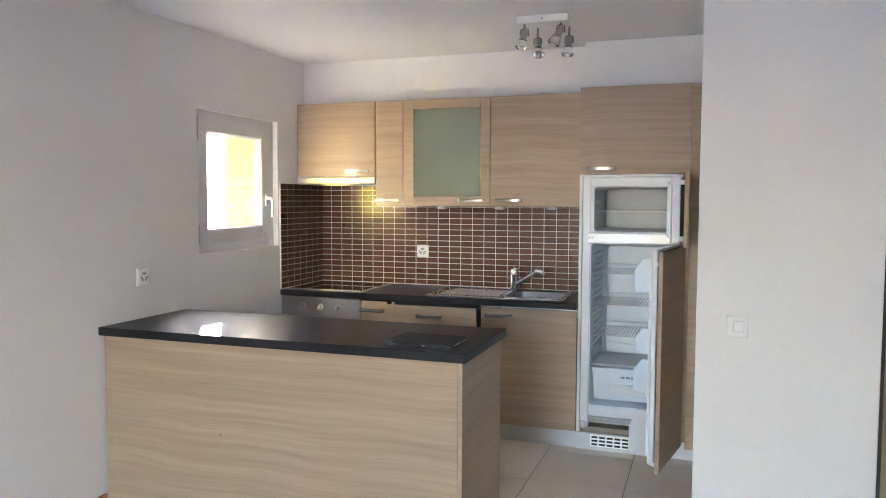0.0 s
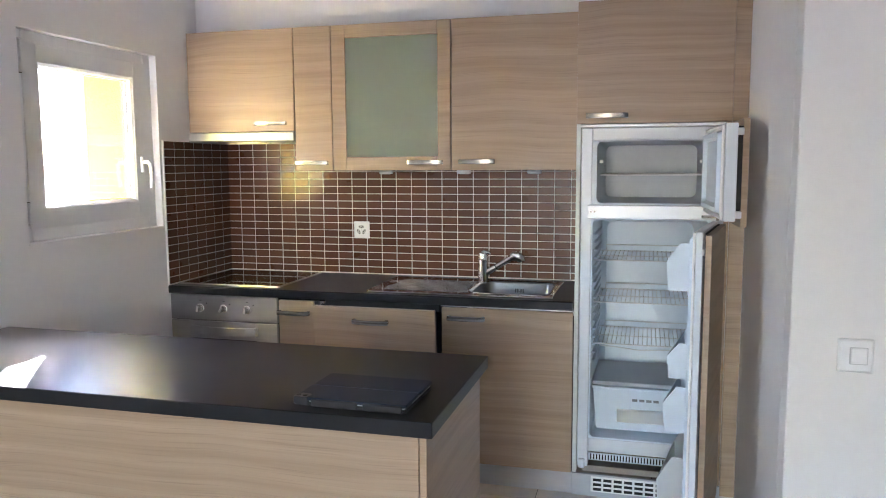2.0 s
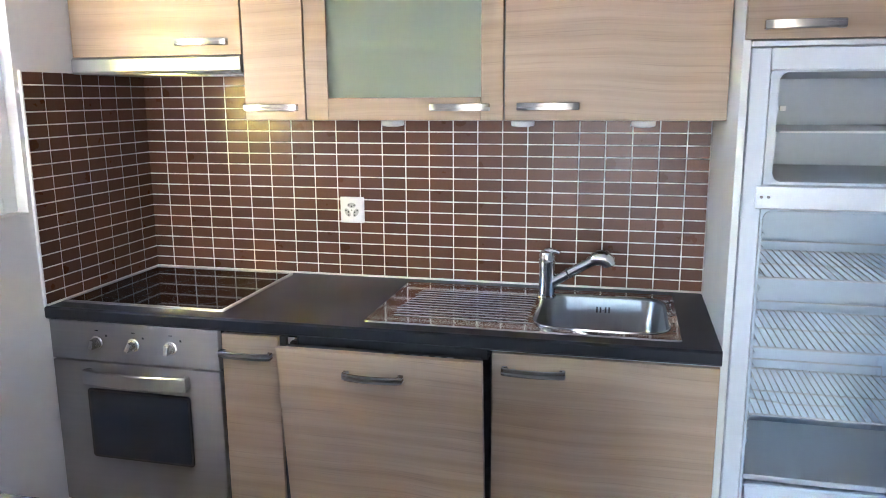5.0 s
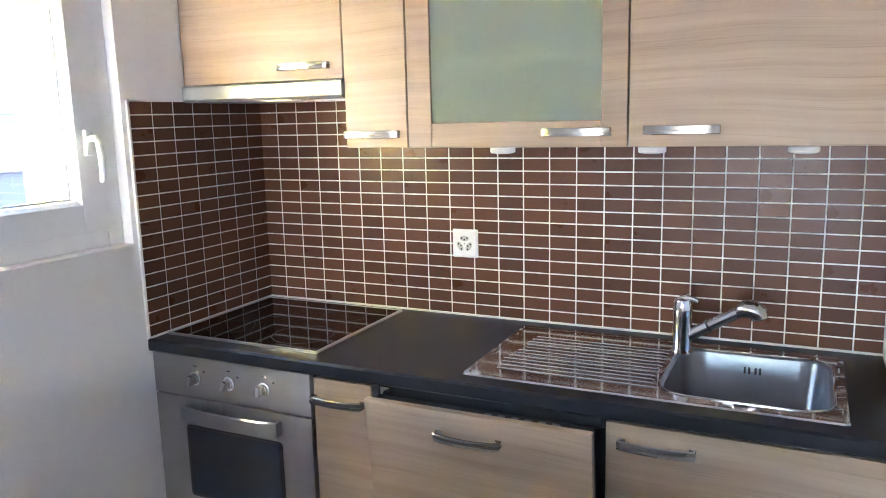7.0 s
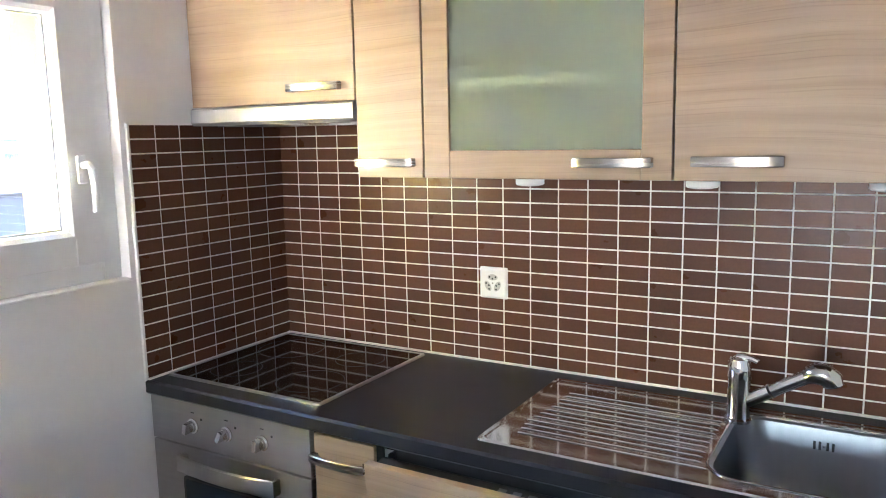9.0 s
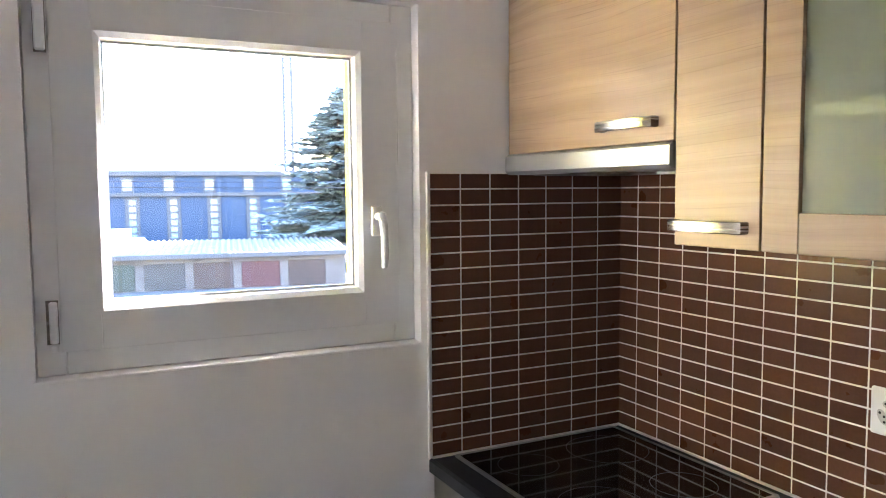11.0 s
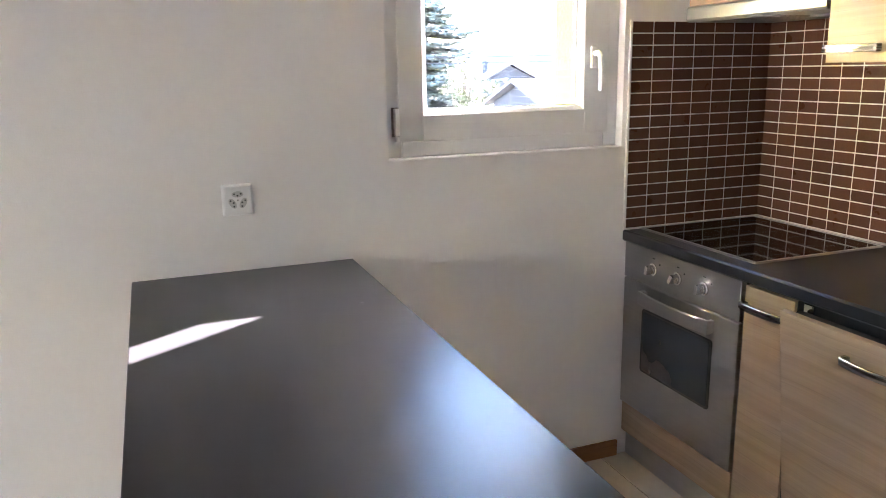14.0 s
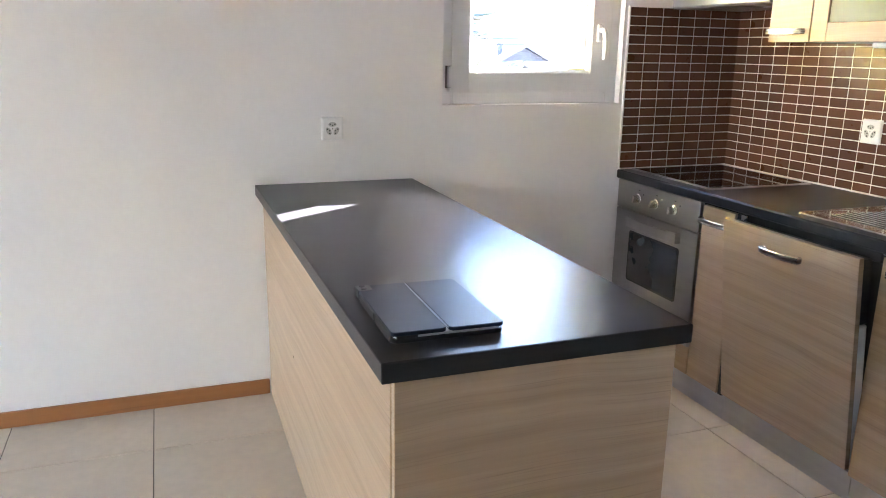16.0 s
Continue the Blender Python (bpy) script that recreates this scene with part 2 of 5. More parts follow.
def loft(loops, cap_first=False, cap_last=False):
    """Rings of the same number of 3D points, joined one to the next."""
    bm = bmesh.new()
    rings = [[bm.verts.new(p) for p in loop] for loop in loops]
    for a, b in zip(rings, rings[1:]):
        for n in range(len(a)):
            q = (n + 1) % len(a)
            bm.faces.new((a[n], a[q], b[q], b[n]))
    if cap_first:
        bm.faces.new(rings[0][::-1])
    if cap_last:
        bm.faces.new(rings[-1])
    bmesh.ops.recalc_face_normals(bm, faces=bm.faces[:])
    return bm


def tube(points, r, n=8, closed=False):
    pts = [Vector(p) for p in points]
    rings = []
    up = Vector((0.13, 0.27, 0.95)).normalized()
    for k, p in enumerate(pts):
        if closed:
            d = pts[(k + 1) % len(pts)] - pts[k - 1]
        else:
            d = pts[min(k + 1, len(pts) - 1)] - pts[max(k - 1, 0)]
        d.normalize()
        u = d.cross(up)
        if u.length < 0.05:
            u = d.cross(Vector((1, 0, 0)))
        u.normalize()
        w = d.cross(u)
        rad = r[k] if isinstance(r, (list, tuple)) else r
        rings.append([p + rad * (math.cos(2 * math.pi * q / n) * u + math.sin(2 * math.pi * q / n) * w) for q in range(n)])
    if closed:
        return loft(rings + [rings[0]])
    return loft(rings, True, True)


def lathe(profile, at, n=20, way=(0, 0, 1)):
    """Rings of (radius, height) round the line through at along way."""
    w = Vector(way).normalized()
    u = w.orthogonal().normalized()
    v = w.cross(u)
    at = Vector(at)
    rings = [[at + h * w + r * (math.cos(2 * math.pi * q / n) * u + math.sin(2 * math.pi * q / n) * v) for q in range(n)] for r, h in profile]
    return loft(rings, True, True)


def link(name, bm, material, smooth=False):
    me = bpy.data.meshes.new(name)
    bm.to_mesh(me)
    bm.free()
    me.materials.append(material)
    if smooth:
        for p in me.polygons:
            p.use_smooth = True
        me.set_sharp_from_angle(angle=radians(35))
    return new(name, me)


def thing(name, base, label, category, group="", kind=""):
    ob = new(name)
    ob.empty_display_size = 0.05
    ob.location = base
    return tagged(ob, label, category, group, kind)


def part(name, bm, material, parent, label="", smooth=False):
    """One mesh, built in world places, hung under a thing (an Empty) or under another part."""
    ob = link(name, bm, material, smooth)
    ob.parent = parent
    if parent.type == "EMPTY":
        ob.matrix_parent_inverse = Matrix.Translation(-parent.location)
    if label:
        ob["label"] = label
    return ob


def solid(name, bm, material, label, category, kind="structure", smooth=False, group=""):
    return tagged(link(name, bm, material, smooth), label, category, group, kind)


# ---- the room ----
H, RX, PY, PX = 2.435, 2.684, -1.66, 3.39
WY0, WY1, WZ0, WZ1 = -1.464, -0.622, 1.175, 1.995
XR, YB = 4.7, -8.2

left = join(
    box((-0.10, YB - 0.2, 0), (0, WY0, H), 0), box((-0.10, WY1, 0), (0, 0.15, H), 0),
    box((-0.10, WY0, 0), (0, WY1, WZ0), 0), box((-0.10, WY0, WZ1), (0, WY1, H), 0))
solid("wall_west", left, WALL, "white painted plaster wall with a small window", "wall")
EY0, EY1, EZ0, EZ1 = -1.352, -0.68, 1.235, 1.95
outer = join(
    box((-0.375, YB - 0.2, -3), (-0.101, EY0, H + 1), 0), box((-0.375, EY1, -3), (-0.101, 0.15, H + 1), 0),
    box((-0.375, EY0, -3), (-0.101, EY1, EZ0), 0), box((-0.375, EY0, EZ1), (-0.101, EY1, H + 1), 0))
solid("facade_wall", outer, YELLOW, "yellow rendered outer wall round the window", "facade")
solid("wall_north", box((0, 0, 0), (PX + 1.31, 0.15, H), 0), WALL, "white painted wall behind the kitchen units", "wall")
solid("wall_partition", box((RX, PY + 0.1, 0), (RX + 0.1, 0, H), 0), WALL, "white partition wall beside the fridge", "wall")
solid("wall_pier", box((RX, PY, 0), (PX, PY + 0.098, H), 0.004), WALL, "white wall end facing the living room", "wall")
solid("wall_east", box((XR, YB, 0), (XR + 0.15, 0, H), 0), WALL, "plain white wall", "wall")
bx0, bx1, bz0, bz1 = REAR_OPENING
south = join(
    box((0, YB - 0.2, 0), (bx0, YB, H), 0), box((bx1, YB - 0.2, 0), (XR + 0.15, YB, H), 0),
    box((bx0, YB - 0.2, bz1), (bx1, YB, H), 0), box((bx0, YB - 0.2, -0.02), (bx1, YB, bz0), 0))
solid("wall_south", south, WALL, "unseen white wall with an assumed door opening", "wall")
solid("ceiling", box((-0.10, YB - 0.2, H), (XR + 0.15, 0.15, H + 0.2), 0), CEIL, "white painted flat ceiling", "ceiling")
solid("soffit_over_cabinets", box((0, -0.265, 2.141), (2.0, -0.001, H - 0.001), 0), WALL, "white boxed-in soffit above the wall cabinets", "soffit")
solid("soffit_over_fridge", box((2.002, -0.43, 2.141), (RX - 0.001, -0.001, H - 0.006), 0), WALL, "white boxed-in soffit with a dark gap under the ceiling", "soffit")
floor = solid("floor", box((-0.1, YB - 0.2, -0.2), (XR + 0.15, 0.15, -0.004), 0), FGROUT, "beige porcelain tile floor with dark joints", "floor")
for nm, lo, hi in (("baseboard", (0.0005, YB, 0), (0.013, -2.212, 0.063)), ("baseboard", (0.0005, -1.605, 0), (0.013, -0.602, 0.063)),
                   ("baseboard", (RX + 0.001, PY - 0.012, 0), (PX, PY - 0.0005, 0.063))):
    solid(nm, box(lo, hi, 0.002), BASEWOOD, "orange-brown beech skirting board", "skirting board")
# dark and olive strips added to stand for the dark passage past the wall end
passage_thing = thing("door_1", (PX + 0.03, PY + 0.05, 0), "dark and olive strips standing for the dark passage", "door frame", kind="structure")
part("jamb", box((PX + 0.002, PY + 0.02, 0), (PX + 0.017, PY + 0.09, 2.08), 0.002), mat("dark_passage_tone", (0.03, 0.03, 0.027), 0.7, var=0.1), passage_thing)
part("lining", box((PX + 0.018, PY + 0.05, 0.03), (PX + 0.14, PY + 0.09, 2.08), 0.002), mat("olive_passage_tone", (0.28, 0.25, 0.12), 0.5, var=0.1, scale=(4, 4, 4)), passage_thing)

# ---- window ----
win = thing("window_1", (-0.06, -1.04, WZ0), "white plastic tilt-and-turn window in a shallow recess", "window", kind="structure")
FX0, FX1 = -0.10, -0.034


def ring(y0, y1, z0, z1, w, x0, x1, bev=0.003):
    """A rectangular frame of four mitre-less members."""
    return join(
        box((x0, y0, z0), (x1, y0 + w, z1), bev), box((x0, y1 - w, z0), (x1, y1, z1), bev),
        box((x0, y0 + w, z0), (x1, y1 - w, z0 + w), bev), box((x0, y0 + w, z1 - w), (x1, y1 - w, z1), bev))


part("window_frame", ring(WY0 + 0.001, WY1 - 0.001, WZ0 + 0.001, WZ1 - 0.001, 0.055, FX0, FX1), PVC, win)
SY0_, SY1_, SZ0_, SZ1_ = -1.416, -0.664, 1.224, 1.950
GY0, GY1, GZ0, GZ1 = -1.338, -0.753, 1.300, 1.883
sash = part("sash", join(
    box((-0.088, SY0_, SZ0_), (-0.0322, GY0, SZ1_), 0.0012), box((-0.088, GY1, SZ0_), (-0.0322, SY1_, SZ1_), 0.0012),
    box((-0.088, GY0, SZ0_), (-0.0322, GY1, GZ0), 0.0012), box((-0.088, GY0, GZ1), (-0.0322, GY1, SZ1_), 0.0012)), PVC, win)


def rect(y0, y1, z0, z1, x, n=1):
    return [(x, y0, z0), (x, y1, z0), (x, y1, z1), (x, y0, z1)]


part("glazing_bead", loft([rect(GY0 - 0.004, GY1 + 0.004, GZ0 - 0.004, GZ1 + 0.004, -0.0317), rect(GY0 + 0.004, GY1 - 0.004, GZ0 + 0.004, GZ1 - 0.004, -0.0317),
                           rect(GY0 + 0.016, GY1 - 0.016, GZ0 + 0.016, GZ1 - 0.016, -0.040), rect(GY0 + 0.019, GY1 - 0.019, GZ0 + 0.019, GZ1 - 0.019, -0.062),
                           rect(GY0 + 0.019, GY1 - 0.019, GZ0 + 0.019, GZ1 - 0.019, -0.076), rect(GY0 - 0.004, GY1 + 0.004, GZ0 - 0.004, GZ1 + 0.004, -0.076)]), PVC, sash)
part("gasket", ring(GY0 + 0.0195, GY1 - 0.0195, GZ0 + 0.0195, GZ1 - 0.0195, 0.004, -0.070, -0.060, 0), mat("grey_gasket", (0.6, 0.6, 0.6), 0.6), sash)
pane = part("pane", box((-0.072, GY0 + 0.010, GZ0 + 0.010), (-0.066, GY1 - 0.010, GZ1 - 0.010), 0), PANE, sash)
pane.visible_shadow = False
hy = -0.727
wh = part("window_handle", join(
    box((-0.026, hy - 0.014, 1.44), (-0.014, hy + 0.014, 1.512), 0.005, 2),
    tube([(-0.016, hy, 1.487), (0.012, hy, 1.489), (0.022, hy, 1.475), (0.024, hy + 0.002, 1.44), (0.022, hy + 0.004, 1.40), (0.017, hy + 0.004, 1.367)], [0.009, 0.010, 0.010, 0.0095, 0.009, 0.007], 10)), PVC, sash, "white lever handle", True)
part("hinge", box((-0.028, WY0 + 0.024, 1.83), (-0.010, WY0 + 0.044, 1.955), 0.003), PVC, win)
part("hinge", join(box((-0.03, WY0 + 0.028, 1.245), (-0.014, WY0 + 0.044, 1.33), 0.003), lathe([(0.007, 0), (0.007, 0.014)], (-0.02, WY0 + 0.036, 1.229), 10)), PVC, win)
for z0, z1 in ((1.83, 1.955), (1.245, 1.33)):
    part("hinge_joint", box((-0.0335, WY0 + 0.0225, z0 - 0.0025), (-0.0285, WY0 + 0.0455, z1 + 0.0025), 0), NICKEL, win, "dark joint round the hinge")
solid("window_sill_trim", box((0.0005, WY0 - 0.006, WZ0 - 0.007), (0.004, WY1 + 0.006, WZ0 - 0.0005), 0.001), WALL, "thin white bead under the window recess", "trim")
# outer sill, made pale to bounce sunlight up into the room
solid("window_sill", box((-0.40, EY0, EZ0 - 0.03), (-0.103, EY1, EZ0 + 0.001), 0.003), SILLBOUNCE, "outer window sill, made pale to bounce sunlight", "sill")

# frame of the assumed opening behind the walk, never in view
bal = thing("door_2", (1.2, YB - 0.1, bz0), "frame of the assumed, unseen door opening", "balcony door", kind="structure")
def ringx(x0, x1, z0, z1, w, y0, y1, bev=0.003):
    return join(
        box((x0, y0, z0), (x0 + w, y1, z1), bev), box((x1 - w, y0, z0), (x1, y1, z1), bev),
        box((x0 + w, y0, z0), (x1 - w, y1, z0 + w), bev), box((x0 + w, y0, z1 - w), (x1 - w, y1, z1), bev))
part("door_frame", ringx(bx0 + 0.001, bx1 - 0.001, bz0 + 0.001, bz1 - 0.001, 0.06, YB - 0.15, YB - 0.08), PVC, bal)


# ---- kitchen: handles and fronts ----
def bow_handle(cx, y, cz, w=0.172, out=0.030, h=0.021):
    """A flat strip of satin metal bent into a shallow bow in front of the plane y."""
    n, t = 14, 0.007
    front, back = [], []
    for k in range(n + 1):
        s = -1 + 2 * k / n
        bowed = out * (1 - 0.28 * s * s) * (1 if abs(s) < 0.93 else 0.9)
        front.append((cx + s * w / 2, y - bowed))
        back.append((cx + s * (w / 2 - 0.006), y - bowed + t))
    pts = [(cx - w / 2, y)] + front + [(cx + w / 2, y), (cx + w / 2 - 0.016, y)] + back[::-1] + [(cx - w / 2 + 0.016, y)]
    return prism(pts, "z", cz - h / 2, cz + h / 2, 0.0015)


def front_panel(x0, x1, z0, z1, y, t=0.019):
    return box((x0 + 0.0024, y, z0 + 0.0015), (x1 - 0.0024, y + t, z1 - 0.0015), 0.0016, 2)


UY, UT, UB = -0.372, 2.14, 1.441


def upper(x0, x1, z0, label, hx, hz):
    c = thing("wall_cabinet", ((x0 + x1) / 2, -0.18, z0), label, "cabinet", "oak wall cabinets")
    part("body", box((x0 + 0.001, UY + 0.022, z0 + 0.002), (x1 - 0.001, -0.012, UT - 0.001), 0.001), CARCASS, c)
    d = part("door", front_panel(x0, x1, z0, UT, UY), OAK, c)
    part("handle", bow_handle(hx, UY, hz), NICKEL, d, "bowed satin metal handle", True)
    return c


upper(0.004, 0.6, 1.637, "oak laminate wall cabinet above the cooker hood", 0.47, 1.677)
upper(0.6, 0.8, UB, "narrow oak laminate wall cabinet", 0.69, 1.480)
upper(1.4, 2.0, UB, "wide oak laminate wall cabinet above the sink", 1.525, 1.482)

gc = thing("wall_cabinet", (1.1, -0.18, UB), "oak wall cabinet with a frosted glass door", "cabinet", "oak wall cabinets")
# inside board coloured grey in place of the shade behind the glass
part("body", join(
    box((0.801, UY + 0.021, UB), (0.818, -0.012, UT), 0), box((1.382, UY + 0.021, UB), (1.399, -0.012, UT), 0),
    box((0.818, UY + 0.021, UB), (1.382, -0.012, UB + 0.018), 0), box((0.818, UY + 0.021, UT - 0.018), (1.382, -0.012, UT), 0),
    box((0.818, -0.022, UB + 0.018), (1.382, -0.012, UT - 0.018), 0)), CABSHADE, gc, "board inside, greyed to stand for shade")
for z in (1.655, 1.868):
    part("shelf", box((0.819, UY + 0.0152, z), (1.381, -0.023, z + 0.019), 0.001), WHITE, gc)
gd = part("door", join(
    front_panel(0.8, 0.874, UB, UT, UY), front_panel(1.332, 1.4, UB, UT, UY),
    box((0.8725, UY, UB + 0.0015), (1.3335, UY + 0.019, 1.508), 0.0016), box((0.8725, UY, 2.075), (1.3335, UY + 0.019, UT - 0.0015), 0.0016)), OAK, gc)
cabinet_pane = part("glass", box((0.866, UY + 0.009, 1.50), (1.340, UY + 0.014, 2.083), 0), FROST, gd, "frosted green-grey glass")
cabinet_pane.visible_shadow = False
part("handle", bow_handle(1.274, UY, 1.480), NICKEL, gd, "bowed satin metal handle", True)

# the hood gives no light; the warm glow near it comes through the window
hood = thing("cooker_hood", (0.3, -0.19, 1.585), "flat grey built-in cooker hood with an unlit lamp cover", "cooker hood")
part("visor", prism([(UY - 0.002, 1.6365), (UY - 0.010, 1.630), (UY - 0.010, 1.594), (UY - 0.002, 1.586), (-0.014, 1.586), (-0.014, 1.6365)], "x", 0.006, 0.597, 0.001), HOODMETAL, hood)
for k in range(12):
    part("filter_slat", box((0.06, -0.33 + 0.022 * k, 1.5825), (0.38, -0.318 + 0.022 * k, 1.5858), 0), STEEL, hood)
part("lamp_cover", box((0.40, -0.235, 1.5795), (0.54, -0.165, 1.5858), 0.002), mat("hood_lamp_rim", (0.7, 0.7, 0.68), 0.4), hood)

for x in (1.05, 1.445, 1.785):
    p = thing("puck_light", (x, -0.30, UB - 0.016), "round white under-cabinet lamp, switched off", "lamp", "under-cabinet lamps")
    part("housing", lathe([(0.030, 0.0), (0.034, 0.003), (0.034, 0.014), (0.031, 0.0165)], (x, -0.30, UB - 0.0168), 24), WHITE, p, "", True)
    part("lens", lathe([(0.022, 0.0), (0.024, 0.002)], (x, -0.30, UB - 0.0186), 20), CLEAR, p)

# ---- base units ----
WT = 0.877
DY = -0.583


def base_unit(name, x0, x1, label):
    c = thing(name, ((x0 + x1) / 2, -0.3, 0.1), label, "cabinet", "oak base cabinets")
    part("body", box((x0 + 0.001, DY + 0.021, 0.10), (x1 - 0.001, -0.012, 0.70), 0.001), CARCASS, c)
    return c


nb = base_unit("base_cabinet", 0.59, 0.782, "narrow oak laminate base cabinet beside the oven")
nd = part("door", front_panel(0.59, 0.777, 0.102, 0.826, DY), OAK, nb)
part("handle", bow_handle(0.672, DY, 0.766, 0.166), NICKEL, nd, "bowed satin metal handle", True)
sb = base_unit("base_cabinet", 1.404, 2.0, "oak laminate base cabinet under the sink")
sd = part("door", front_panel(1.404, 2.0, 0.102, 0.826, DY), OAK, sb)
part("handle", bow_handle(1.521, DY, 0.779), NICKEL, sd, "bowed satin metal handle", True)
part("rail", box((1.402, DY + 0.003, 0.829), (2.0, DY + 0.05, 0.836), 0), PLINTH, sb)

# dishwasher with its front tipped forward
dw = thing("dishwasher", (1.1, -0.3, 0.1), "integrated dishwasher with its oak front tipped ajar", "dishwasher")
part("tub", join(
    box((0.80, DY + 0.03, 0.10), (1.398, -0.03, 0.80), 0.004), box((0.802, DY + 0.005, 0.80), (1.396, -0.03, 0.834), 0.003)), BLACK, dw)
tip = Matrix.Translation((0, DY, 0.11)) @ Matrix.Rotation(radians(6.4), 4, "X") @ Matrix.Translation((0, -DY, -0.11))
dd = part("door", moved(front_panel(0.801, 1.396, 0.112, 0.826, DY), tip), OAK, dw)
part("handle", moved(bow_handle(1.090, DY, 0.762), tip), NICKEL, dd, "bowed satin metal handle", True)
part("inner_door", moved(join(box((0.808, DY + 0.0195, 0.12), (1.386, DY + 0.06, 0.60), 0.004)), tip), WHITE, dw)
part("control_strip", moved(join(box((0.808, DY + 0.0195, 0.602), (1.386, DY + 0.066, 0.812), 0.006)), tip), BLACK, dw)
part("button_row", moved(join(*[box((1.12 + 0.034 * k, DY + 0.03, 0.8125), (1.138 + 0.034 * k, DY + 0.045, 0.8145), 0.0005) for k in range(6)]), tip), mat("grey_buttons", (0.12, 0.12, 0.125), 0.4), dw)
# black strip added to stand for the shade in the gap beside the front
part("side_seal", box((0.7770, DY + 0.006, 0.102), (0.7990, DY + 0.018, 0.826), 0.001), BLACK, dw, "black strip standing for the shaded gap")
part("catch", box((0.806, DY - 0.004, 0.806), (0.838, DY + 0.022, 0.832), 0.003), CHROME, dw)

# oven
ov = thing("built_in_oven", (0.3, -0.3, 0.22), "built-in stainless steel oven with three knobs", "oven")
OY = -0.592
part("casing", box((0.02, OY + 0.02, 0.225), (0.585, -0.03, 0.832), 0), DARK, ov)
part("control_panel", box((0.003, OY, 0.7085), (0.586, OY + 0.02, 0.833), 0.002, 2), STEEL, ov)
od = part("oven_door", box((0.003, OY, 0.2245), (0.586, OY + 0.02, 0.7035), 0.003, 2), STEEL, ov)
part("window_surround", prism(rrect(0.120, 0.480, 0.385, 0.617, 0.012), "y", OY - 0.0025, OY - 0.0001), BLACK, od)
part("window", prism(rrect(0.129, 0.471, 0.394, 0.608, 0.008), "y", OY - 0.004, OY - 0.0026), OVENGLASS, od, "dark oven glass")
hb = []
for k in range(13):
    s = -1 + k / 6
    hb.append((0.303 + s * 0.178, OY - 0.042 + 0.016 * s * s))
hpts = [(0.125, OY), (0.125, OY - 0.026)] + hb + [(0.481, OY - 0.026), (0.481, OY)] + [(0.463, OY)] + [(x * 0.955 + 0.0136, y + 0.009) for x, y in hb[::-1]] + [(0.143, OY)]
part("handle", prism(hpts, "z", 0.640, 0.684, 0.003), STEEL, od, "bowed steel handle", True)
for k, x in enumerate((0.172, 0.300, 0.428)):
    kn = part("knob", join(lathe([(0.021, 0), (0.021, 0.004), (0.0165, 0.006), (0.0155, 0.012), (0.0145, 0.013)], (x, OY - 0.0005, 0.770), 24, (0, -1, 0)),
                           moved(box((-0.0065, -0.034, -0.0155), (0.0065, -0.008, 0.0155), 0.002, 2), Matrix.Translation((x, OY, 0.770)) @ Matrix.Rotation(radians((12, 30, 8)[k]), 4, "Y"))), KNOB, ov, "square-gripped metal knob", True)
    part("mark", box((x + 0.030, OY - 0.0012, 0.790), (x + 0.036, OY - 0.0001, 0.796), 0), BLACK, ov)
    part("mark", box((x - 0.006, OY - 0.0012, 0.806), (x + 0.006, OY - 0.0001, 0.809), 0), BLACK, ov)
lp = thing("oven_panel", (0.3, DY, 0.1), "oak laminate filler panel under the oven", "panel")
part("panel", front_panel(0.003, 0.588, 0.102, 0.222, DY), OAK, lp)

kb = thing("kickboard", (1.0, -0.55, 0), "brushed aluminium kickboard under the base units", "kickboard")
for x0, x1 in ((0.003, 0.7985), (0.7995, 1.4015), (1.4025, 2.0)):
    part("board", box((x0, -0.560, 0.0), (x1, -0.545, 0.099), 0.001), PLINTH, kb)

# worktop with the hole for the bowl
BX0, BX1, BY0, BY1 = 1.505, 1.872, -0.492, -0.125


def nose(y1):
    return [(y1, WT), (-0.598, WT), (-0.604, WT - 0.006), (-0.604, WT - 0.034), (-0.598, WT - 0.040), (y1, WT - 0.040)]


wt = thing("worktop", (1.0, -0.3, 0.837), "matt black laminate kitchen worktop with a rounded front", "worktop")
part("slab", join(
    prism(nose(-0.009), "x", 0.001, BX0), prism(nose(-0.009), "x", BX1, 1.998),
    prism(nose(BY0), "x", BX0, BX1), box((BX0, BY1, WT - 0.040), (BX1, -0.009, WT), 0)), TOP, wt, "", True)
part("wall_seal", join(box((0.001, -0.0135, WT + 0.0005), (1.998, -0.0085, WT + 0.007), 0.001), box((0.0085, -0.600, WT + 0.0005), (0.0135, -0.0135, WT + 0.007), 0.001)), GROUT, wt, "pale sealant joint")

hob = thing("ceramic_hob", (0.3, -0.29, WT), "black ceramic hob with a steel rim", "hob")
part("rim", loft([[(x, y, WT + 0.0005) for x, y in rrect(0.020, 0.581, -0.543, -0.036, 0.006)], [(x, y, WT + 0.006) for x, y in rrect(0.0215, 0.5795, -0.5415, -0.0375, 0.006)],
                  [(x, y, WT + 0.006) for x, y in rrect(0.0295, 0.5715, -0.5335, -0.0455, 0.005)], [(x, y, WT + 0.003) for x, y in rrect(0.030, 0.571, -0.533, -0.046, 0.005)]]), STEEL, hob)
part("glass_plate", prism(rrect(0.0305, 0.5705, -0.5325, -0.0465, 0.005), "z", WT + 0.0007, WT + 0.0048), HOB, hob)
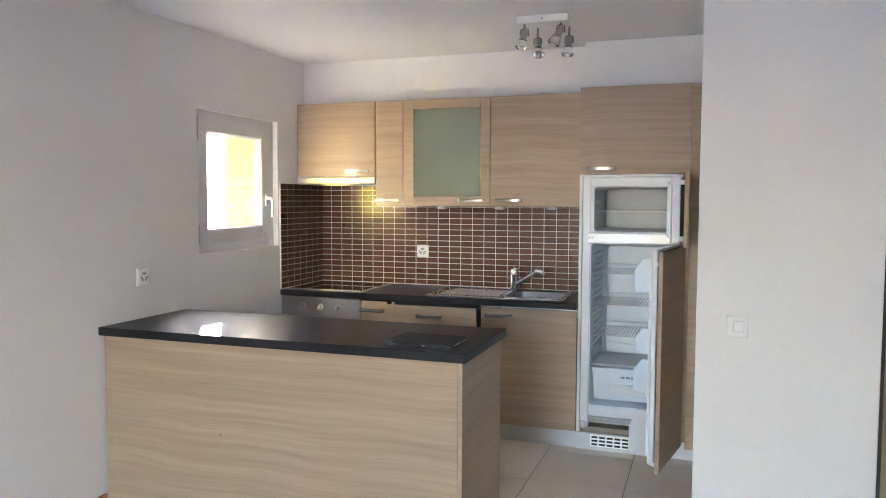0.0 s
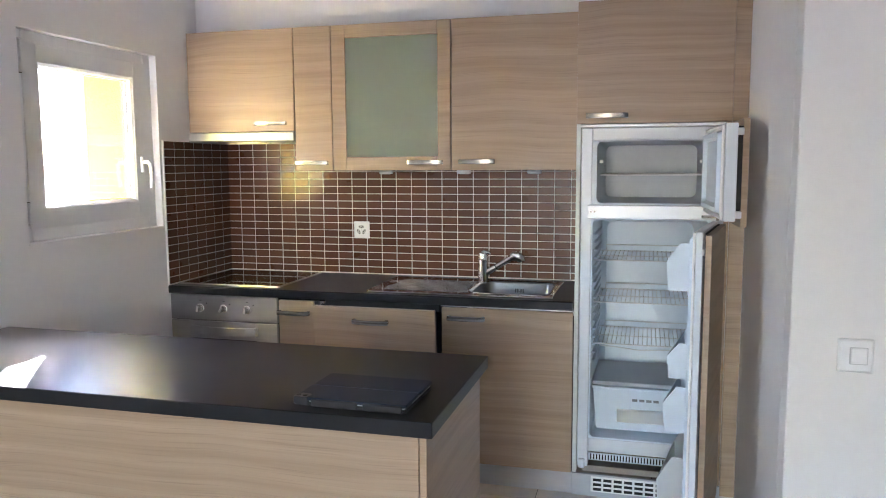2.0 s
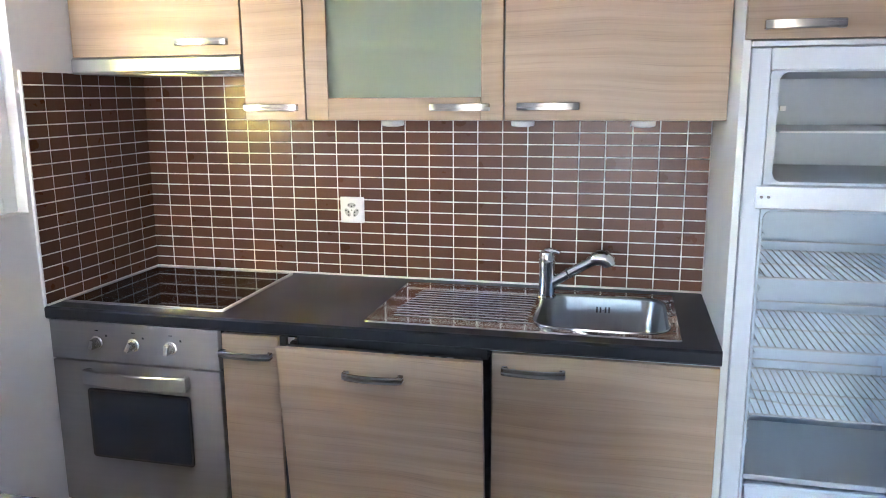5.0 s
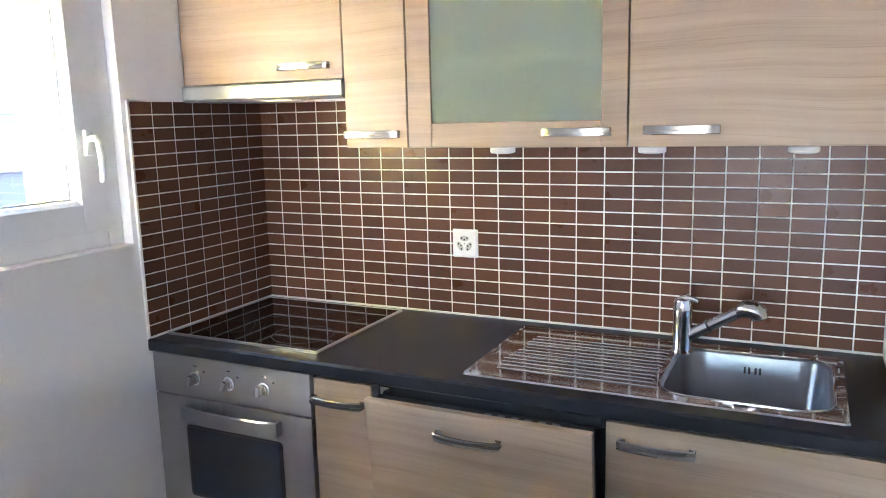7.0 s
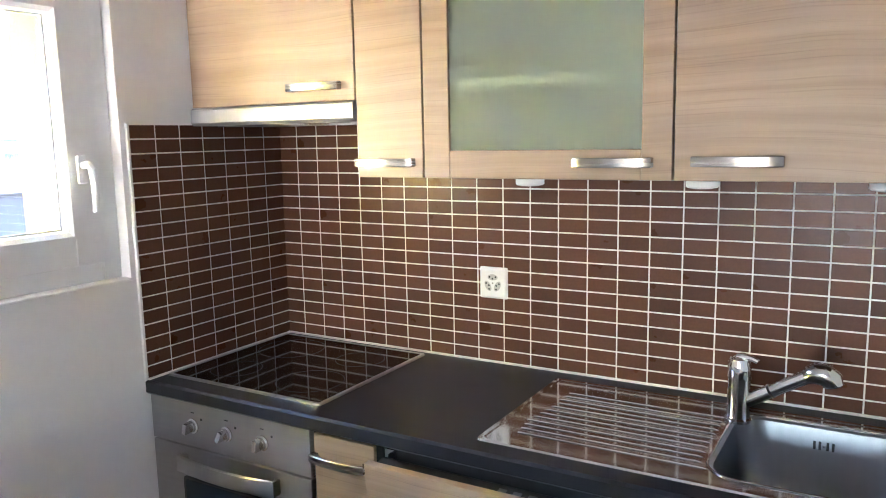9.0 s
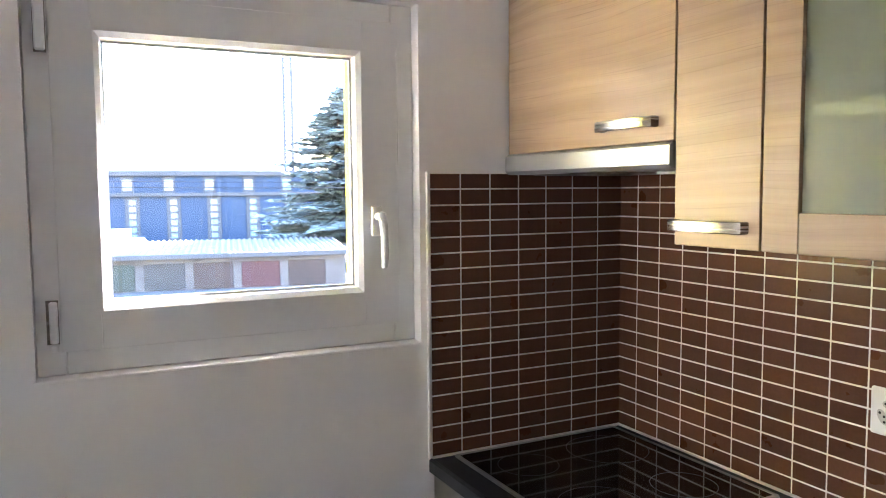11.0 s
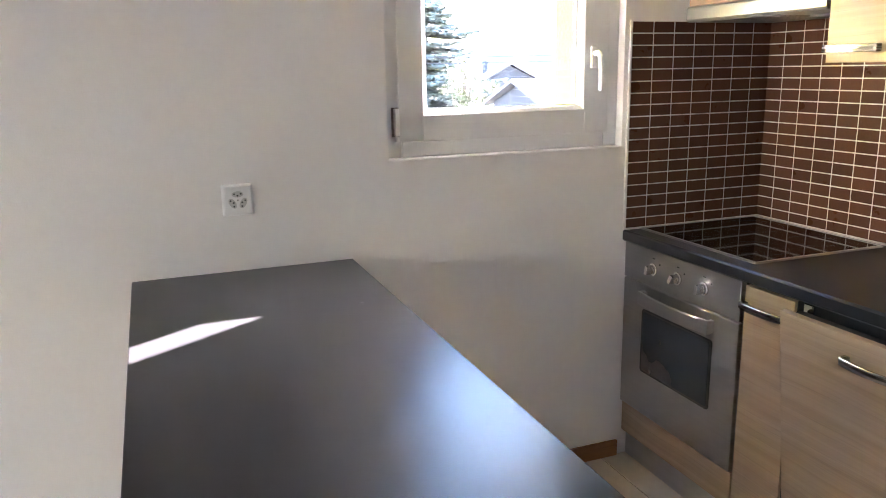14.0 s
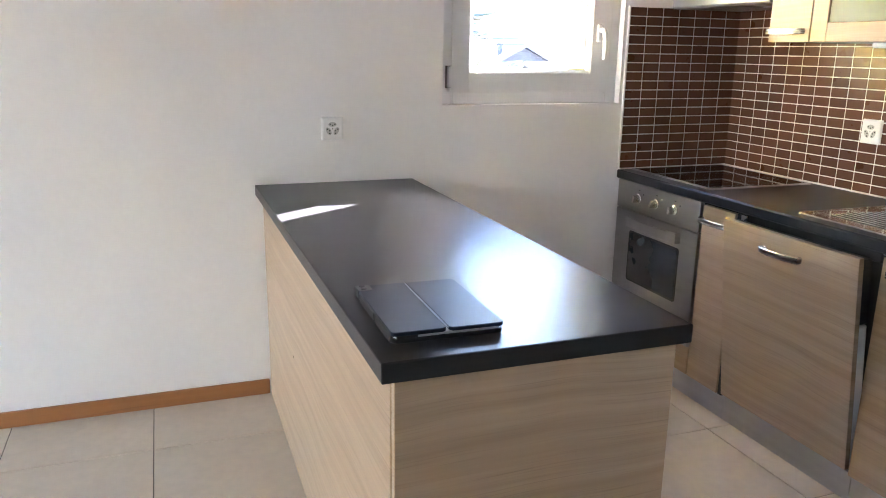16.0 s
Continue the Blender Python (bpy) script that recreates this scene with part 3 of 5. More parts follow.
for cx, cy, r in ((0.165, -0.175, 0.105), (0.165, -0.415, 0.075), (0.435, -0.175, 0.075), (0.435, -0.405, 0.095)):
    part("cooking_zone", loft([[(cx + rr * math.cos(a * math.pi / 24), cy + rr * math.sin(a * math.pi / 24), WT + z) for a in range(48)] for rr, z in ((r, 0.0049), (r, 0.0052), (r - 0.002, 0.0052), (r - 0.002, 0.0049))]), HOBLINE, hob)

# sink with drainer
sk = thing("sink", (1.46, -0.31, WT), "stainless steel sink with a ribbed drainer", "sink")
SX0, SX1, SY0, SY1 = 1.026, 1.905, -0.548, -0.072
r6 = 8
part("deck", loft([
    [(x, y, WT + 0.0005) for x, y in rrect(SX0, SX1, SY0, SY1, 0.012, r6)],
    [(x, y, WT + 0.005) for x, y in rrect(SX0 + 0.002, SX1 - 0.002, SY0 + 0.002, SY1 - 0.002, 0.012, r6)],
    [(x, y, WT + 0.005) for x, y in rrect(SX0 + 0.012, SX1 - 0.012, SY0 + 0.012, SY1 - 0.012, 0.012, r6)],
    [(x, y, WT + 0.0028) for x, y in rrect(SX0 + 0.016, SX1 - 0.016, SY0 + 0.016, SY1 - 0.016, 0.012, r6)],
    [(x, y, WT + 0.0028) for x, y in rrect(BX0 - 0.004, BX1 + 0.004, BY0 - 0.004, BY1 + 0.004, 0.07, r6)],
    ]), SINK, sk)
part("bowl", loft([
    [(x, y, WT + 0.0027) for x, y in rrect(BX0 - 0.004, BX1 + 0.004, BY0 - 0.004, BY1 + 0.004, 0.07, r6)],
    [(x, y, WT - 0.002) for x, y in rrect(BX0 + 0.003, BX1 - 0.003, BY0 + 0.003, BY1 - 0.003, 0.066, r6)],
    [(x, y, WT - 0.012) for x, y in rrect(BX0 + 0.006, BX1 - 0.006, BY0 + 0.006, BY1 - 0.006, 0.064, r6)],
    [(x, y, WT - 0.125) for x, y in rrect(BX0 + 0.016, BX1 - 0.016, BY0 + 0.016, BY1 - 0.016, 0.060, r6)],
    [(x, y, WT - 0.147) for x, y in rrect(BX0 + 0.030, BX1 - 0.030, BY0 + 0.030, BY1 - 0.030, 0.055, r6)],
    [(x, y, WT - 0.150) for x, y in rrect(BX0 + 0.06, BX1 - 0.06, BY0 + 0.06, BY1 - 0.06, 0.05, r6)],
    [(x, y, WT - 0.153) for x, y in rrect(1.668, 1.708, -0.33, -0.29, 0.0199, r6)]], False, True), BOWL, sk, "", True)
for k in range(12):
    y = -0.470 + 0.0272 * k
    x0 = 1.082 + 0.004 * abs(k - 3) - (0.012 if k > 8 else 0.0)
    # the ribs end on the rounded flank of the bowl
    e = min(y - BY0, BY1 - y)
    x1 = BX0 - 0.020 + (0.07 - math.sqrt(max(0.0, 0.07 ** 2 - (0.07 - e) ** 2)) if e < 0.07 else 0.0)
    part("drainer_rib", tube([(x0, y, WT + 0.0015), (x0 + 0.008, y, WT + 0.0031), (x1 - 0.008, y, WT + 0.0031), (x1, y, WT + 0.0015)], 0.0030, 8), SINK, sk, "", True)
for k in range(5):
    part("rim_ridge", tube([(1.884, -0.46 + 0.075 * k, WT + 0.002), (1.892, -0.46 + 0.075 * k, WT + 0.0042), (1.900, -0.46 + 0.075 * k, WT + 0.0042)], 0.0016, 6), SINK, sk)
for dx in (-0.019, -0.008, 0.008, 0.019):
    part("overflow_slot", box((1.690 + dx - 0.0026, BY1 - 0.0125, WT - 0.048), (1.690 + dx + 0.0026, BY1 - 0.0085, WT - 0.030), 0), DARK, sk)
part("overflow_screw", lathe([(0.003, 0), (0.003, 0.0015), (0.0015, 0.002)], (1.690, BY1 - 0.0095, WT - 0.040), 10, (0, -1, 0)), CHROME, sk)
part("bowl_lip", tube([(x, y, WT + 0.0035) for x, y in rrect(BX0 - 0.007, BX1 + 0.007, BY0 - 0.007, BY1 + 0.007, 0.073, r6)], 0.0028, 8, True), SINK, sk, "raised steel lip", True)
part("waste", lathe([(0.04, 0), (0.04, 0.003), (0.034, 0.003), (0.03, 0.001)], (1.688, -0.31, WT - 0.1525), 24), CHROME, sk, "", True)
for k in range(3):
    part("stamp", join(box((1.185 + 0.034 * k, -0.118, WT + 0.003), (1.188 + 0.034 * k, -0.096, WT + 0.0042), 0), box((1.188 + 0.034 * k, -0.118, WT + 0.003), (1.206 + 0.034 * k, -0.115, WT + 0.0042), 0)), SINK, sk)

tp = thing("kitchen_tap", (1.512, -0.165, WT), "chrome single-lever kitchen tap with a pull-out spray", "tap")
tx, ty = 1.512, -0.17
part("tap_body", lathe([(0.030, 0), (0.030, 0.006), (0.0255, 0.010), (0.0245, 0.098), (0.026, 0.101), (0.026, 0.132), (0.022, 0.147), (0.012, 0.153)], (tx, ty, WT + 0.003), 28), CHROME, tp, "", True)
part("spout", tube([(tx + 0.006, ty, WT + 0.046), (tx + 0.05, ty - 0.002, WT + 0.073), (tx + 0.10, ty - 0.004, WT + 0.104), (tx + 0.140, ty - 0.006, WT + 0.129)], [0.0165, 0.016, 0.0155, 0.0155], 20), CHROME, tp, "", True)
part("spout_collar", tube([(tx + 0.066, ty - 0.0027, WT + 0.0830), (tx + 0.070, ty - 0.0029, WT + 0.0855)], 0.0168, 20), BLACK, tp, "", True)
part("spray_head", tube([(tx + 0.138, ty - 0.006, WT + 0.1275), (tx + 0.147, ty - 0.006, WT + 0.134), (tx + 0.160, ty - 0.0065, WT + 0.140), (tx + 0.176, ty - 0.007, WT + 0.139), (tx + 0.188, ty - 0.007, WT + 0.130), (tx + 0.192, ty - 0.007, WT + 0.117)], [0.016, 0.021, 0.0250, 0.0255, 0.024, 0.021], 22), CHROME, tp, "", True)
part("spray_face", lathe([(0.018, 0), (0.018, 0.002), (0.012, 0.003)], (tx + 0.192, ty - 0.007, WT + 0.1165), 18, (0.3, 0, -1)), BLACK, tp)
part("lever", tube([(tx, ty, WT + 0.150), (tx + 0.010, ty - 0.004, WT + 0.156), (tx + 0.028, ty - 0.008, WT + 0.155), (tx + 0.040, ty - 0.010, WT + 0.150)], [0.014, 0.010, 0.007, 0.006], 12), CHROME, tp, "", True)


# ---- sockets and switch ----
# grey that stands for the shade inside the white outlet recesses
SOCKETGREY = mat("socket_recess_shade", (0.50, 0.50, 0.47), 0.5, var=0.03)


def socket(name, m, label, triple=True):
    """A wall plate in its own xz plane, facing -y, hung at m."""
    s = new(name)
    s.empty_display_size = 0.03
    s.matrix_world = m
    tagged(s, label, "socket" if triple else "switch")

    def sub(nm, bm, material, lab="", smooth=False):
        ob = link(nm, bm, material, smooth)
        ob.parent = s
        if lab:
            ob["label"] = lab
        return ob

    sub("plate", loft([[(x, y, z) for x, z in rrect(-0.044 + i, 0.044 - i, -0.046 + i, 0.046 - i, 0.004)] for i, y in ((0, -0.0003), (0, -0.004), (0.0015, -0.0065), (0.006, -0.0098))], True, True), WHITE)
    if triple:
        sub("insert", prism(rrect(-0.036, 0.036, -0.037, 0.037, 0.012), "y", -0.0112, -0.0099, 0.0006), WHITE)
        for a in (90, 210, 330):
            turn = Matrix.Rotation(radians(-(a - 90)), 4, "Y")
            rim = [(0.0165 * math.cos(radians(30 * k)), 0.0175 + 0.0092 * math.sin(radians(30 * k))) for k in range(12)]
            sub("outlet_recess", moved(prism(rim, "y", -0.0119, -0.0113, 0.0004), turn), SOCKETGREY, "outlet recess, greyed to stand for its shade")
            for dx, dz in ((-0.0095, 0.0010), (0.0095, 0.0010), (0, -0.0038)):
                sub("pin_hole", moved(prism([(dx + 0.0027 * math.cos(radians(45 * k)), 0.0175 + dz + 0.0027 * math.sin(radians(45 * k))) for k in range(8)], "y", -0.0124, -0.0120), turn), DARK)
        sub("centre_screw", lathe([(0.0022, 0), (0.0022, 0.0006)], (0, -0.0113, 0), 10, (0, -1, 0)), NICKEL)
    else:
        sub("rocker", moved(prism(rrect(-0.014, 0.026, -0.020, 0.022, 0.002), "y", -0.0165, -0.0108, 0.0015), Matrix.Rotation(radians(-3), 4, "X")), WHITE)
        # flat grey rim, the shade of the rocker's gap put into colour
        sub("rocker_gap", prism(rrect(-0.0165, 0.0285, -0.0225, 0.0245, 0.002), "y", -0.0110, -0.0100), mat("grey_gap_shade", (0.6, 0.6, 0.58), 0.6))
    return s


socket("wall_socket", pose(0.806, -0.0085, 1.118), "white triple wall socket on the brown tiles")
socket("wall_socket", pose(0.0, -1.926, 1.088, 0, 0, 90), "white triple wall socket on the white wall")
socket("light_switch", pose(2.848, PY, 0.957), "white rocker light switch", False)

# ---- fridge column ----
FY = -0.562
hs = thing("fridge_housing", (2.3, -0.28, 0.1), "tall oak laminate housing round the built-in fridge", "cabinet")
part("side_panel", box((2.001, FY, 0.10), (2.019, -0.012, 2.139), 0.001), INNERCAB, hs, "white side panel")
part("side_panel", box((2.604, FY, 0.10), (2.622, -0.012, 2.139), 0.001), OAK, hs)
part("top_body", box((2.02, FY, 1.645), (2.603, -0.012, 2.139), 0.001), INNERCAB, hs)
td = part("top_door", box((2.003, FY - 0.021, 1.637), (2.622, FY - 0.002, 2.139), 0.0016, 2), OAK, hs)
part("handle", bow_handle(2.128, FY - 0.021, 1.669), NICKEL, td, "bowed satin metal handle", True)
part("filler", box((2.6235, FY - 0.016, 0.062), (RX - 0.002, FY + 0.003, 2.137), 0.001), OAK, hs, "oak filler strip against the wall")
part("top_rail", box((2.02, FY - 0.012, 1.622), (2.60, FY + 0.02, 1.634), 0.001), BANDMETAL, hs, "light metal strip")
fp = solid("plinth", box((2.001, -0.572, 0.0), (RX - 0.001, -0.557, 0.10), 0.001), PLINTH, "brushed aluminium kickboard with a vent grille under the fridge", "kickboard", kind="")
gr = part("vent_grille", box((2.085, -0.5745, 0.022), (2.455, -0.5722, 0.094), 0.001), WHITE, fp, "white vent grille")
gr.matrix_parent_inverse = Matrix.Identity(4)
for r in range(3):
    for k in range(8):
        part("grille_slot", box((2.096 + 0.0445 * k, -0.5757, 0.029 + 0.0215 * r), (2.131 + 0.0445 * k, -0.5746, 0.041 + 0.0215 * r), 0), DARK, gr)

fr = thing("refrigerator", (2.3, -0.3, 0.1), "open, empty built-in fridge with a freezer box on top", "refrigerator")
L0, L1 = 2.022, 2.602
for nm, lo, hi in (
    ("side_wall", (L0, FY + 0.004, 0.13), (L0 + 0.046, -0.04, 1.62)), ("side_wall", (L1 - 0.046, FY + 0.004, 0.13), (L1, -0.04, 1.62)),
    ("top_wall", (L0 + 0.046, FY + 0.004, 1.567), (L1 - 0.046, -0.04, 1.62)), ("middle_wall", (L0 + 0.046, FY + 0.004, 1.24), (L1 - 0.046, -0.04, 1.296)),
    ("bottom_wall", (L0 + 0.046, FY + 0.004, 0.20), (L1 - 0.046, -0.04, 0.262)), ("rear_wall", (L0 + 0.046, -0.06, 0.262), (L1 - 0.046, -0.04, 1.24))):
    part(nm, box(lo, hi, 0.003), FRIDGE, fr)
# freezer box
ZF0, ZF1 = 1.2965, 1.5665
part("freezer_liner", loft([
    [(x, FY + 0.003, z) for x, z in rrect(L0 + 0.0465, L1 - 0.0465, ZF0, ZF1, 0.004)], [(x, FY + 0.003, z) for x, z in rrect(L0 + 0.066, L1 - 0.072, ZF0 + 0.006, ZF1 - 0.004, 0.022)],
    [(x, FY + 0.03, z) for x, z in rrect(L0 + 0.070, L1 - 0.076, ZF0 + 0.010, ZF1 - 0.008, 0.022)], [(x, -0.14, z) for x, z in rrect(L0 + 0.080, L1 - 0.086, ZF0 + 0.014, ZF1 - 0.012, 0.03)]], False, True), FREEZER, fr, "grey-white freezer liner", True)
part("freezer_shelf", box((L0 + 0.079, FY + 0.03, 1.419), (L1 - 0.085, -0.15, 1.4245), 0.001), WHITE, fr)
part("freezer_shelf_clip", box((L0 + 0.076, FY + 0.028, 1.472), (L0 + 0.090, FY + 0.04, 1.484), 0.001), WHITE, fr)
part("freezer_shelf_clip", box((L1 - 0.096, FY + 0.028, 1.472), (L1 - 0.082, FY + 0.04, 1.484), 0.001), WHITE, fr)
part("divider_band", box((L0 + 0.03, FY - 0.006, 1.236), (L1 - 0.03, FY + 0.003, 1.294), 0.003), BANDMETAL, fr, "satin metal band between freezer and fridge")
for dx in (0.044, 0.060):
    part("screw_cap", lathe([(0.004, 0), (0.004, 0.002)], (L0 + dx, FY - 0.0063, 1.266), 10, (0, -1, 0)), NICKEL, fr)
# fridge liner
part("liner", loft([
    [(x, FY + 0.003, z) for x, z in rrect(L0 + 0.0465, L1 - 0.0465, 0.262, 1.239, 0.003)], [(x, FY + 0.004, z) for x, z in rrect(L0 + 0.052, L1 - 0.052, 0.268, 1.232, 0.02)],
    [(x, FY + 0.02, z) for x, z in rrect(L0 + 0.056, L1 - 0.056, 0.272, 1.228, 0.02)], [(x, -0.12, z) for x, z in rrect(L0 + 0.064, L1 - 0.064, 0.36, 1.215, 0.03)],
    [(x, -0.09, z) for x, z in rrect(L0 + 0.09, L1 - 0.09, 0.40, 1.19, 0.03)]], False, True), LINER, fr, "white plastic fridge liner", True)
# moulded runners on the side wall
for k in range(17):
    z = 0.60 + 0.035 * k
    part("runner", box((L0 + 0.055, FY + 0.05, z), (L0 + 0.068, -0.14, z + 0.008), 0.002), LINER, fr)
    part("runner", box((L1 - 0.068, FY + 0.05, z), (L1 - 0.055, -0.14, z + 0.008), 0.002), LINER, fr)


def wire_shelf(z):
    x0, x1, y0, y1 = L0 + 0.060, L1 - 0.060, FY + 0.055, -0.135
    sh = part("wire_shelf", join(
        tube([(x0, y0, z), (x1, y0, z), (x1, y1, z), (x0, y1, z)], 0.0036, 6, True),
        tube([(x0, (y0 + y1) / 2, z - 0.003), (x1, (y0 + y1) / 2, z - 0.003)], 0.003, 6),
        tube([(x0 + 0.03, y1, z), (x0 + 0.03, y1 + 0.006, z + 0.028), (x1 - 0.03, y1 + 0.006, z + 0.028), (x1 - 0.03, y1, z)], 0.003, 6)), WIRE, fr, "pale wire shelf", True)
    for k in range(1, 24):
        x = x0 + (x1 - x0) * k / 24
        part("wire", tube([(x, y0, z + 0.002), (x, y1, z + 0.002)], 0.0017, 5), WIRE, sh)


for z in (1.052, 0.866, 0.680):
    wire_shelf(z)
part("cover_shelf", join(box((L0 + 0.058, FY + 0.045, 0.505), (L1 - 0.058, -0.14, 0.511), 0.001), box((L0 + 0.058, FY + 0.040, 0.498), (L1 - 0.058, FY + 0.050, 0.514), 0.002)), TRAYGLASS, fr, "clear shelf over the crisper")
part("cable", tube([(L0 + 0.07, -0.14, 0.585), (L0 + 0.16, -0.135, 0.577), (L0 + 0.25, -0.13, 0.566), (L0 + 0.28, -0.13, 0.568), (L0 + 0.40, -0.13, 0.575)], 0.003, 6), WIRE, fr)
cr = part("crisper_drawer", join(
    prism([(L0 + 0.062, 0.490), (L0 + 0.080, 0.300), (L1 - 0.080, 0.300), (L1 - 0.062, 0.490)], "y", FY + 0.035, FY + 0.041, 0.001),
    box((L0 + 0.058, FY + 0.028, 0.482), (L1 - 0.058, FY + 0.043, 0.494), 0.003),
    box((L0 + 0.080, FY + 0.041, 0.300), (L1 - 0.080, -0.16, 0.304), 0), box((L0 + 0.072, FY + 0.041, 0.304), (L0 + 0.076, -0.16, 0.486), 0), box((L1 - 0.076, FY + 0.041, 0.304), (L1 - 0.072, -0.16, 0.486), 0)), LINER, fr, "white crisper drawer")
for k in range(4):
    part("symbol", box((2.255 + 0.03 * k, FY + 0.0335, 0.432), (2.277 + 0.03 * k, FY + 0.0348, 0.443), 0), mat("grey_print", (0.2, 0.22, 0.24), 0.5) if "grey_print" not in bpy.data.materials else bpy.data.materials["grey_print"], cr)
part("drawer_window", box((2.19, FY + 0.0332, 0.335), (2.42, FY + 0.0348, 0.395), 0.0005), TRAYGLASS, cr)
part("base_vent", box((L0 + 0.05, FY - 0.004, 0.164), (L1 - 0.06, FY + 0.0035, 0.198), 0.002), FRIDGE, fr)
for k in range(34):
    part("vent_slit", box((L0 + 0.058 + 0.0128 * k, FY - 0.0055, 0.170), (L0 + 0.064 + 0.0128 * k, FY - 0.0042, 0.194), 0), DARK, fr)
part("base_gap", box((L0 + 0.02, FY + 0.02, 0.102), (L1 - 0.02, -0.05, 0.1295), 0), mat("beige_base_tray", (0.34, 0.29, 0.23), 0.6, var=0.1), fr)
part("hinge_foot", box((L0 + 0.006, FY - 0.016, 0.128), (L0 + 0.034, FY + 0.003, 0.168), 0.003), FRIDGE, fr)


def swing(px, py, deg):
    return Matrix.Translation((px, py, 0)) @ Matrix.Rotation(radians(deg), 4, "Z")


def fridge_door(m, z0, z1, wz0, wz1, length, wood_len, racks, name, gap, thick, hinge_end):
    """Built shut along -x from the hinge at the origin, then swung open by m: oak front, gap, enamel body, inner moulding."""
    b0 = 0.002 + gap
    b1 = b0 + thick
    d = part(name, moved(box((-length, b0, z0), (-0.005, b1, z1), 0.004, 2), m), FRIDGE, fr)
    part("door_seal", moved(ringx(-length + 0.006, -0.011, z0 + 0.006, z1 - 0.006, 0.016, b1 + 0.0005, b1 + 0.011, 0.003), m), WHITE, d)
    part("inner_moulding", moved(loft([[(x, b1 + v, z) for x, z in rrect(-length + i, -i - 0.006, z0 + k, z1 - k, 0.02)] for i, k, v in (
        (0.024, 0.024, 0.0005), (0.030, 0.030, 0.023), (0.050, 0.045, 0.023), (0.060, 0.055, 0.008))], False, True), m), LINER, d, "", True)
    part("wood_front", moved(box((-wood_len, -0.020, wz0), (hinge_end, 0.001, wz1), 0.0016, 2), m), OAK, d, "oak laminate front")
    # dark filling that stands for the shade between oak front and door body
    part("gap_strip", moved(box((-length + (0.02 if z0 > 1 else 0.05), 0.0015, z0 + 0.01), (-0.02, b0 - 0.0005, z1 - 0.01), 0), m), DARK, d)
    for z in (wz0 + 0.045, wz1 - 0.045 if wz1 - wz0 < 0.6 else wz1 - 0.06):
        part("panel_bracket", moved(box((-length - 0.006, 0.002, z - 0.012), (-length + 0.02, b0 + 0.002, z + 0.012), 0.002), m), WHITE, d)
    w = b1 + 0.010
    for rz, rh, depth in racks:
        # a deep tray with slanted ends, open at the top
        end = [(w, rz), (w + depth, rz), (w + depth + 0.008, rz + rh * 0.62), (w + depth * 0.55, rz + rh), (w, rz + rh)]
        part("door_rack", moved(join(
            prism([(w, rz), (w + depth, rz), (w + depth + 0.008, rz + rh * 0.62), (w + depth + 0.002, rz + rh * 0.66), (w + depth - 0.004, rz + 0.006), (w, rz + 0.006)], "x", -length + 0.05, -0.055),
            prism(end, "x", -length + 0.044, -length + 0.050), prism(end, "x", -0.055, -0.049)), m), TRAYGLASS if rz < 0.2 else LINER, d, "white plastic door rack")
    return d


fz = fridge_door(swing(2.585, -0.645, 93), 1.272, 1.606, 1.250, 1.622, 0.475, 0.455, (), "freezer_door", 0.018, 0.040, 0.03)
fz2 = fridge_door(swing(2.585, -0.640, 80), 0.135, 1.238, 0.100, 1.226, 0.505, 0.515,
                  ((1.02, 0.17, 0.085), (0.70, 0.13, 0.075), (0.50, 0.17, 0.085), (0.165, 0.24, 0.10)), "fridge_door", 0.008, 0.024, 0.01)
part("hinge", join(box((2.515, -0.60, 1.247), (2.60, FY - 0.0065, 1.257), 0.002), lathe([(0.006, 0), (0.006, 0.03)], (2.575, -0.61, 1.238), 10)), NICKEL, fr)

# ---- island ----
isl = thing("kitchen_island", (0.91, -1.91, 0), "kitchen island clad in oak laminate with a black top", "kitchen island")
part("front_panel", box((0.012, -2.207, 0.0), (1.7885, -2.189, 0.836), 0.001), OAK, isl)
part("end_panel", box((1.7895, -2.205, 0.0), (1.808, -1.612, 0.836), 0.0012), OAK, isl)
# unseen back, white so that it throws light onto the base fronts
part("back_panel", box((0.014, -1.632, 0.0), (1.7885, -1.614, 0.836), 0.001), INNERCAB, isl, "unseen back, made white to bounce light")
part("worktop", box((0.001, -2.234, 0.837), (1.830, -1.592, 0.877), 0.003, 2), TOP, isl, "matt black laminate top")
part("screw_cap", lathe([(0.004, 0), (0.004, 0.0008)], (0.66, -2.2072, 0.42), 10, (0, -1, 0)), DARK, isl)

part("screw_cap", lathe([(0.004, 0), (0.004, 0.0009), (0.002, 0.0012)], (0.466, -1.688, 0.8771), 12), mat("grey_cap", (0.12, 0.12, 0.12), 0.5), isl)

# ---- tablet in its cover ----
tb = thing("tablet", (1.62, -2.08, WT), "tablet computer in a dark blue folding cover", "tablet")
TM = Matrix.Translation((1.609, -2.080, WT)) @ Matrix.Rotation(radians(-1.0), 4, "Z") @ Matrix.Diagonal((1.01, 1.01, 1.2, 1))


def slab(x0, x1, y0, y1, z0, z1, r):
    return loft([[(x, y, z0) for x, y in rrect(x0 + 0.001, x1 - 0.001, y0 + 0.001, y1 - 0.001, r)], [(x, y, z0 + 0.001) for x, y in rrect(x0, x1, y0, y1, r)],
                 [(x, y, z1 - 0.001) for x, y in rrect(x0, x1, y0, y1, r)], [(x, y, z1) for x, y in rrect(x0 + 0.001, x1 - 0.001, y0 + 0.001, y1 - 0.001, r)]], True, True)


part("cover_back", moved(slab(-0.144, 0.144, -0.109, 0.109, 0.0004, 0.0075, 0.012), TM), BLACK, tb, "black rubber back", True)
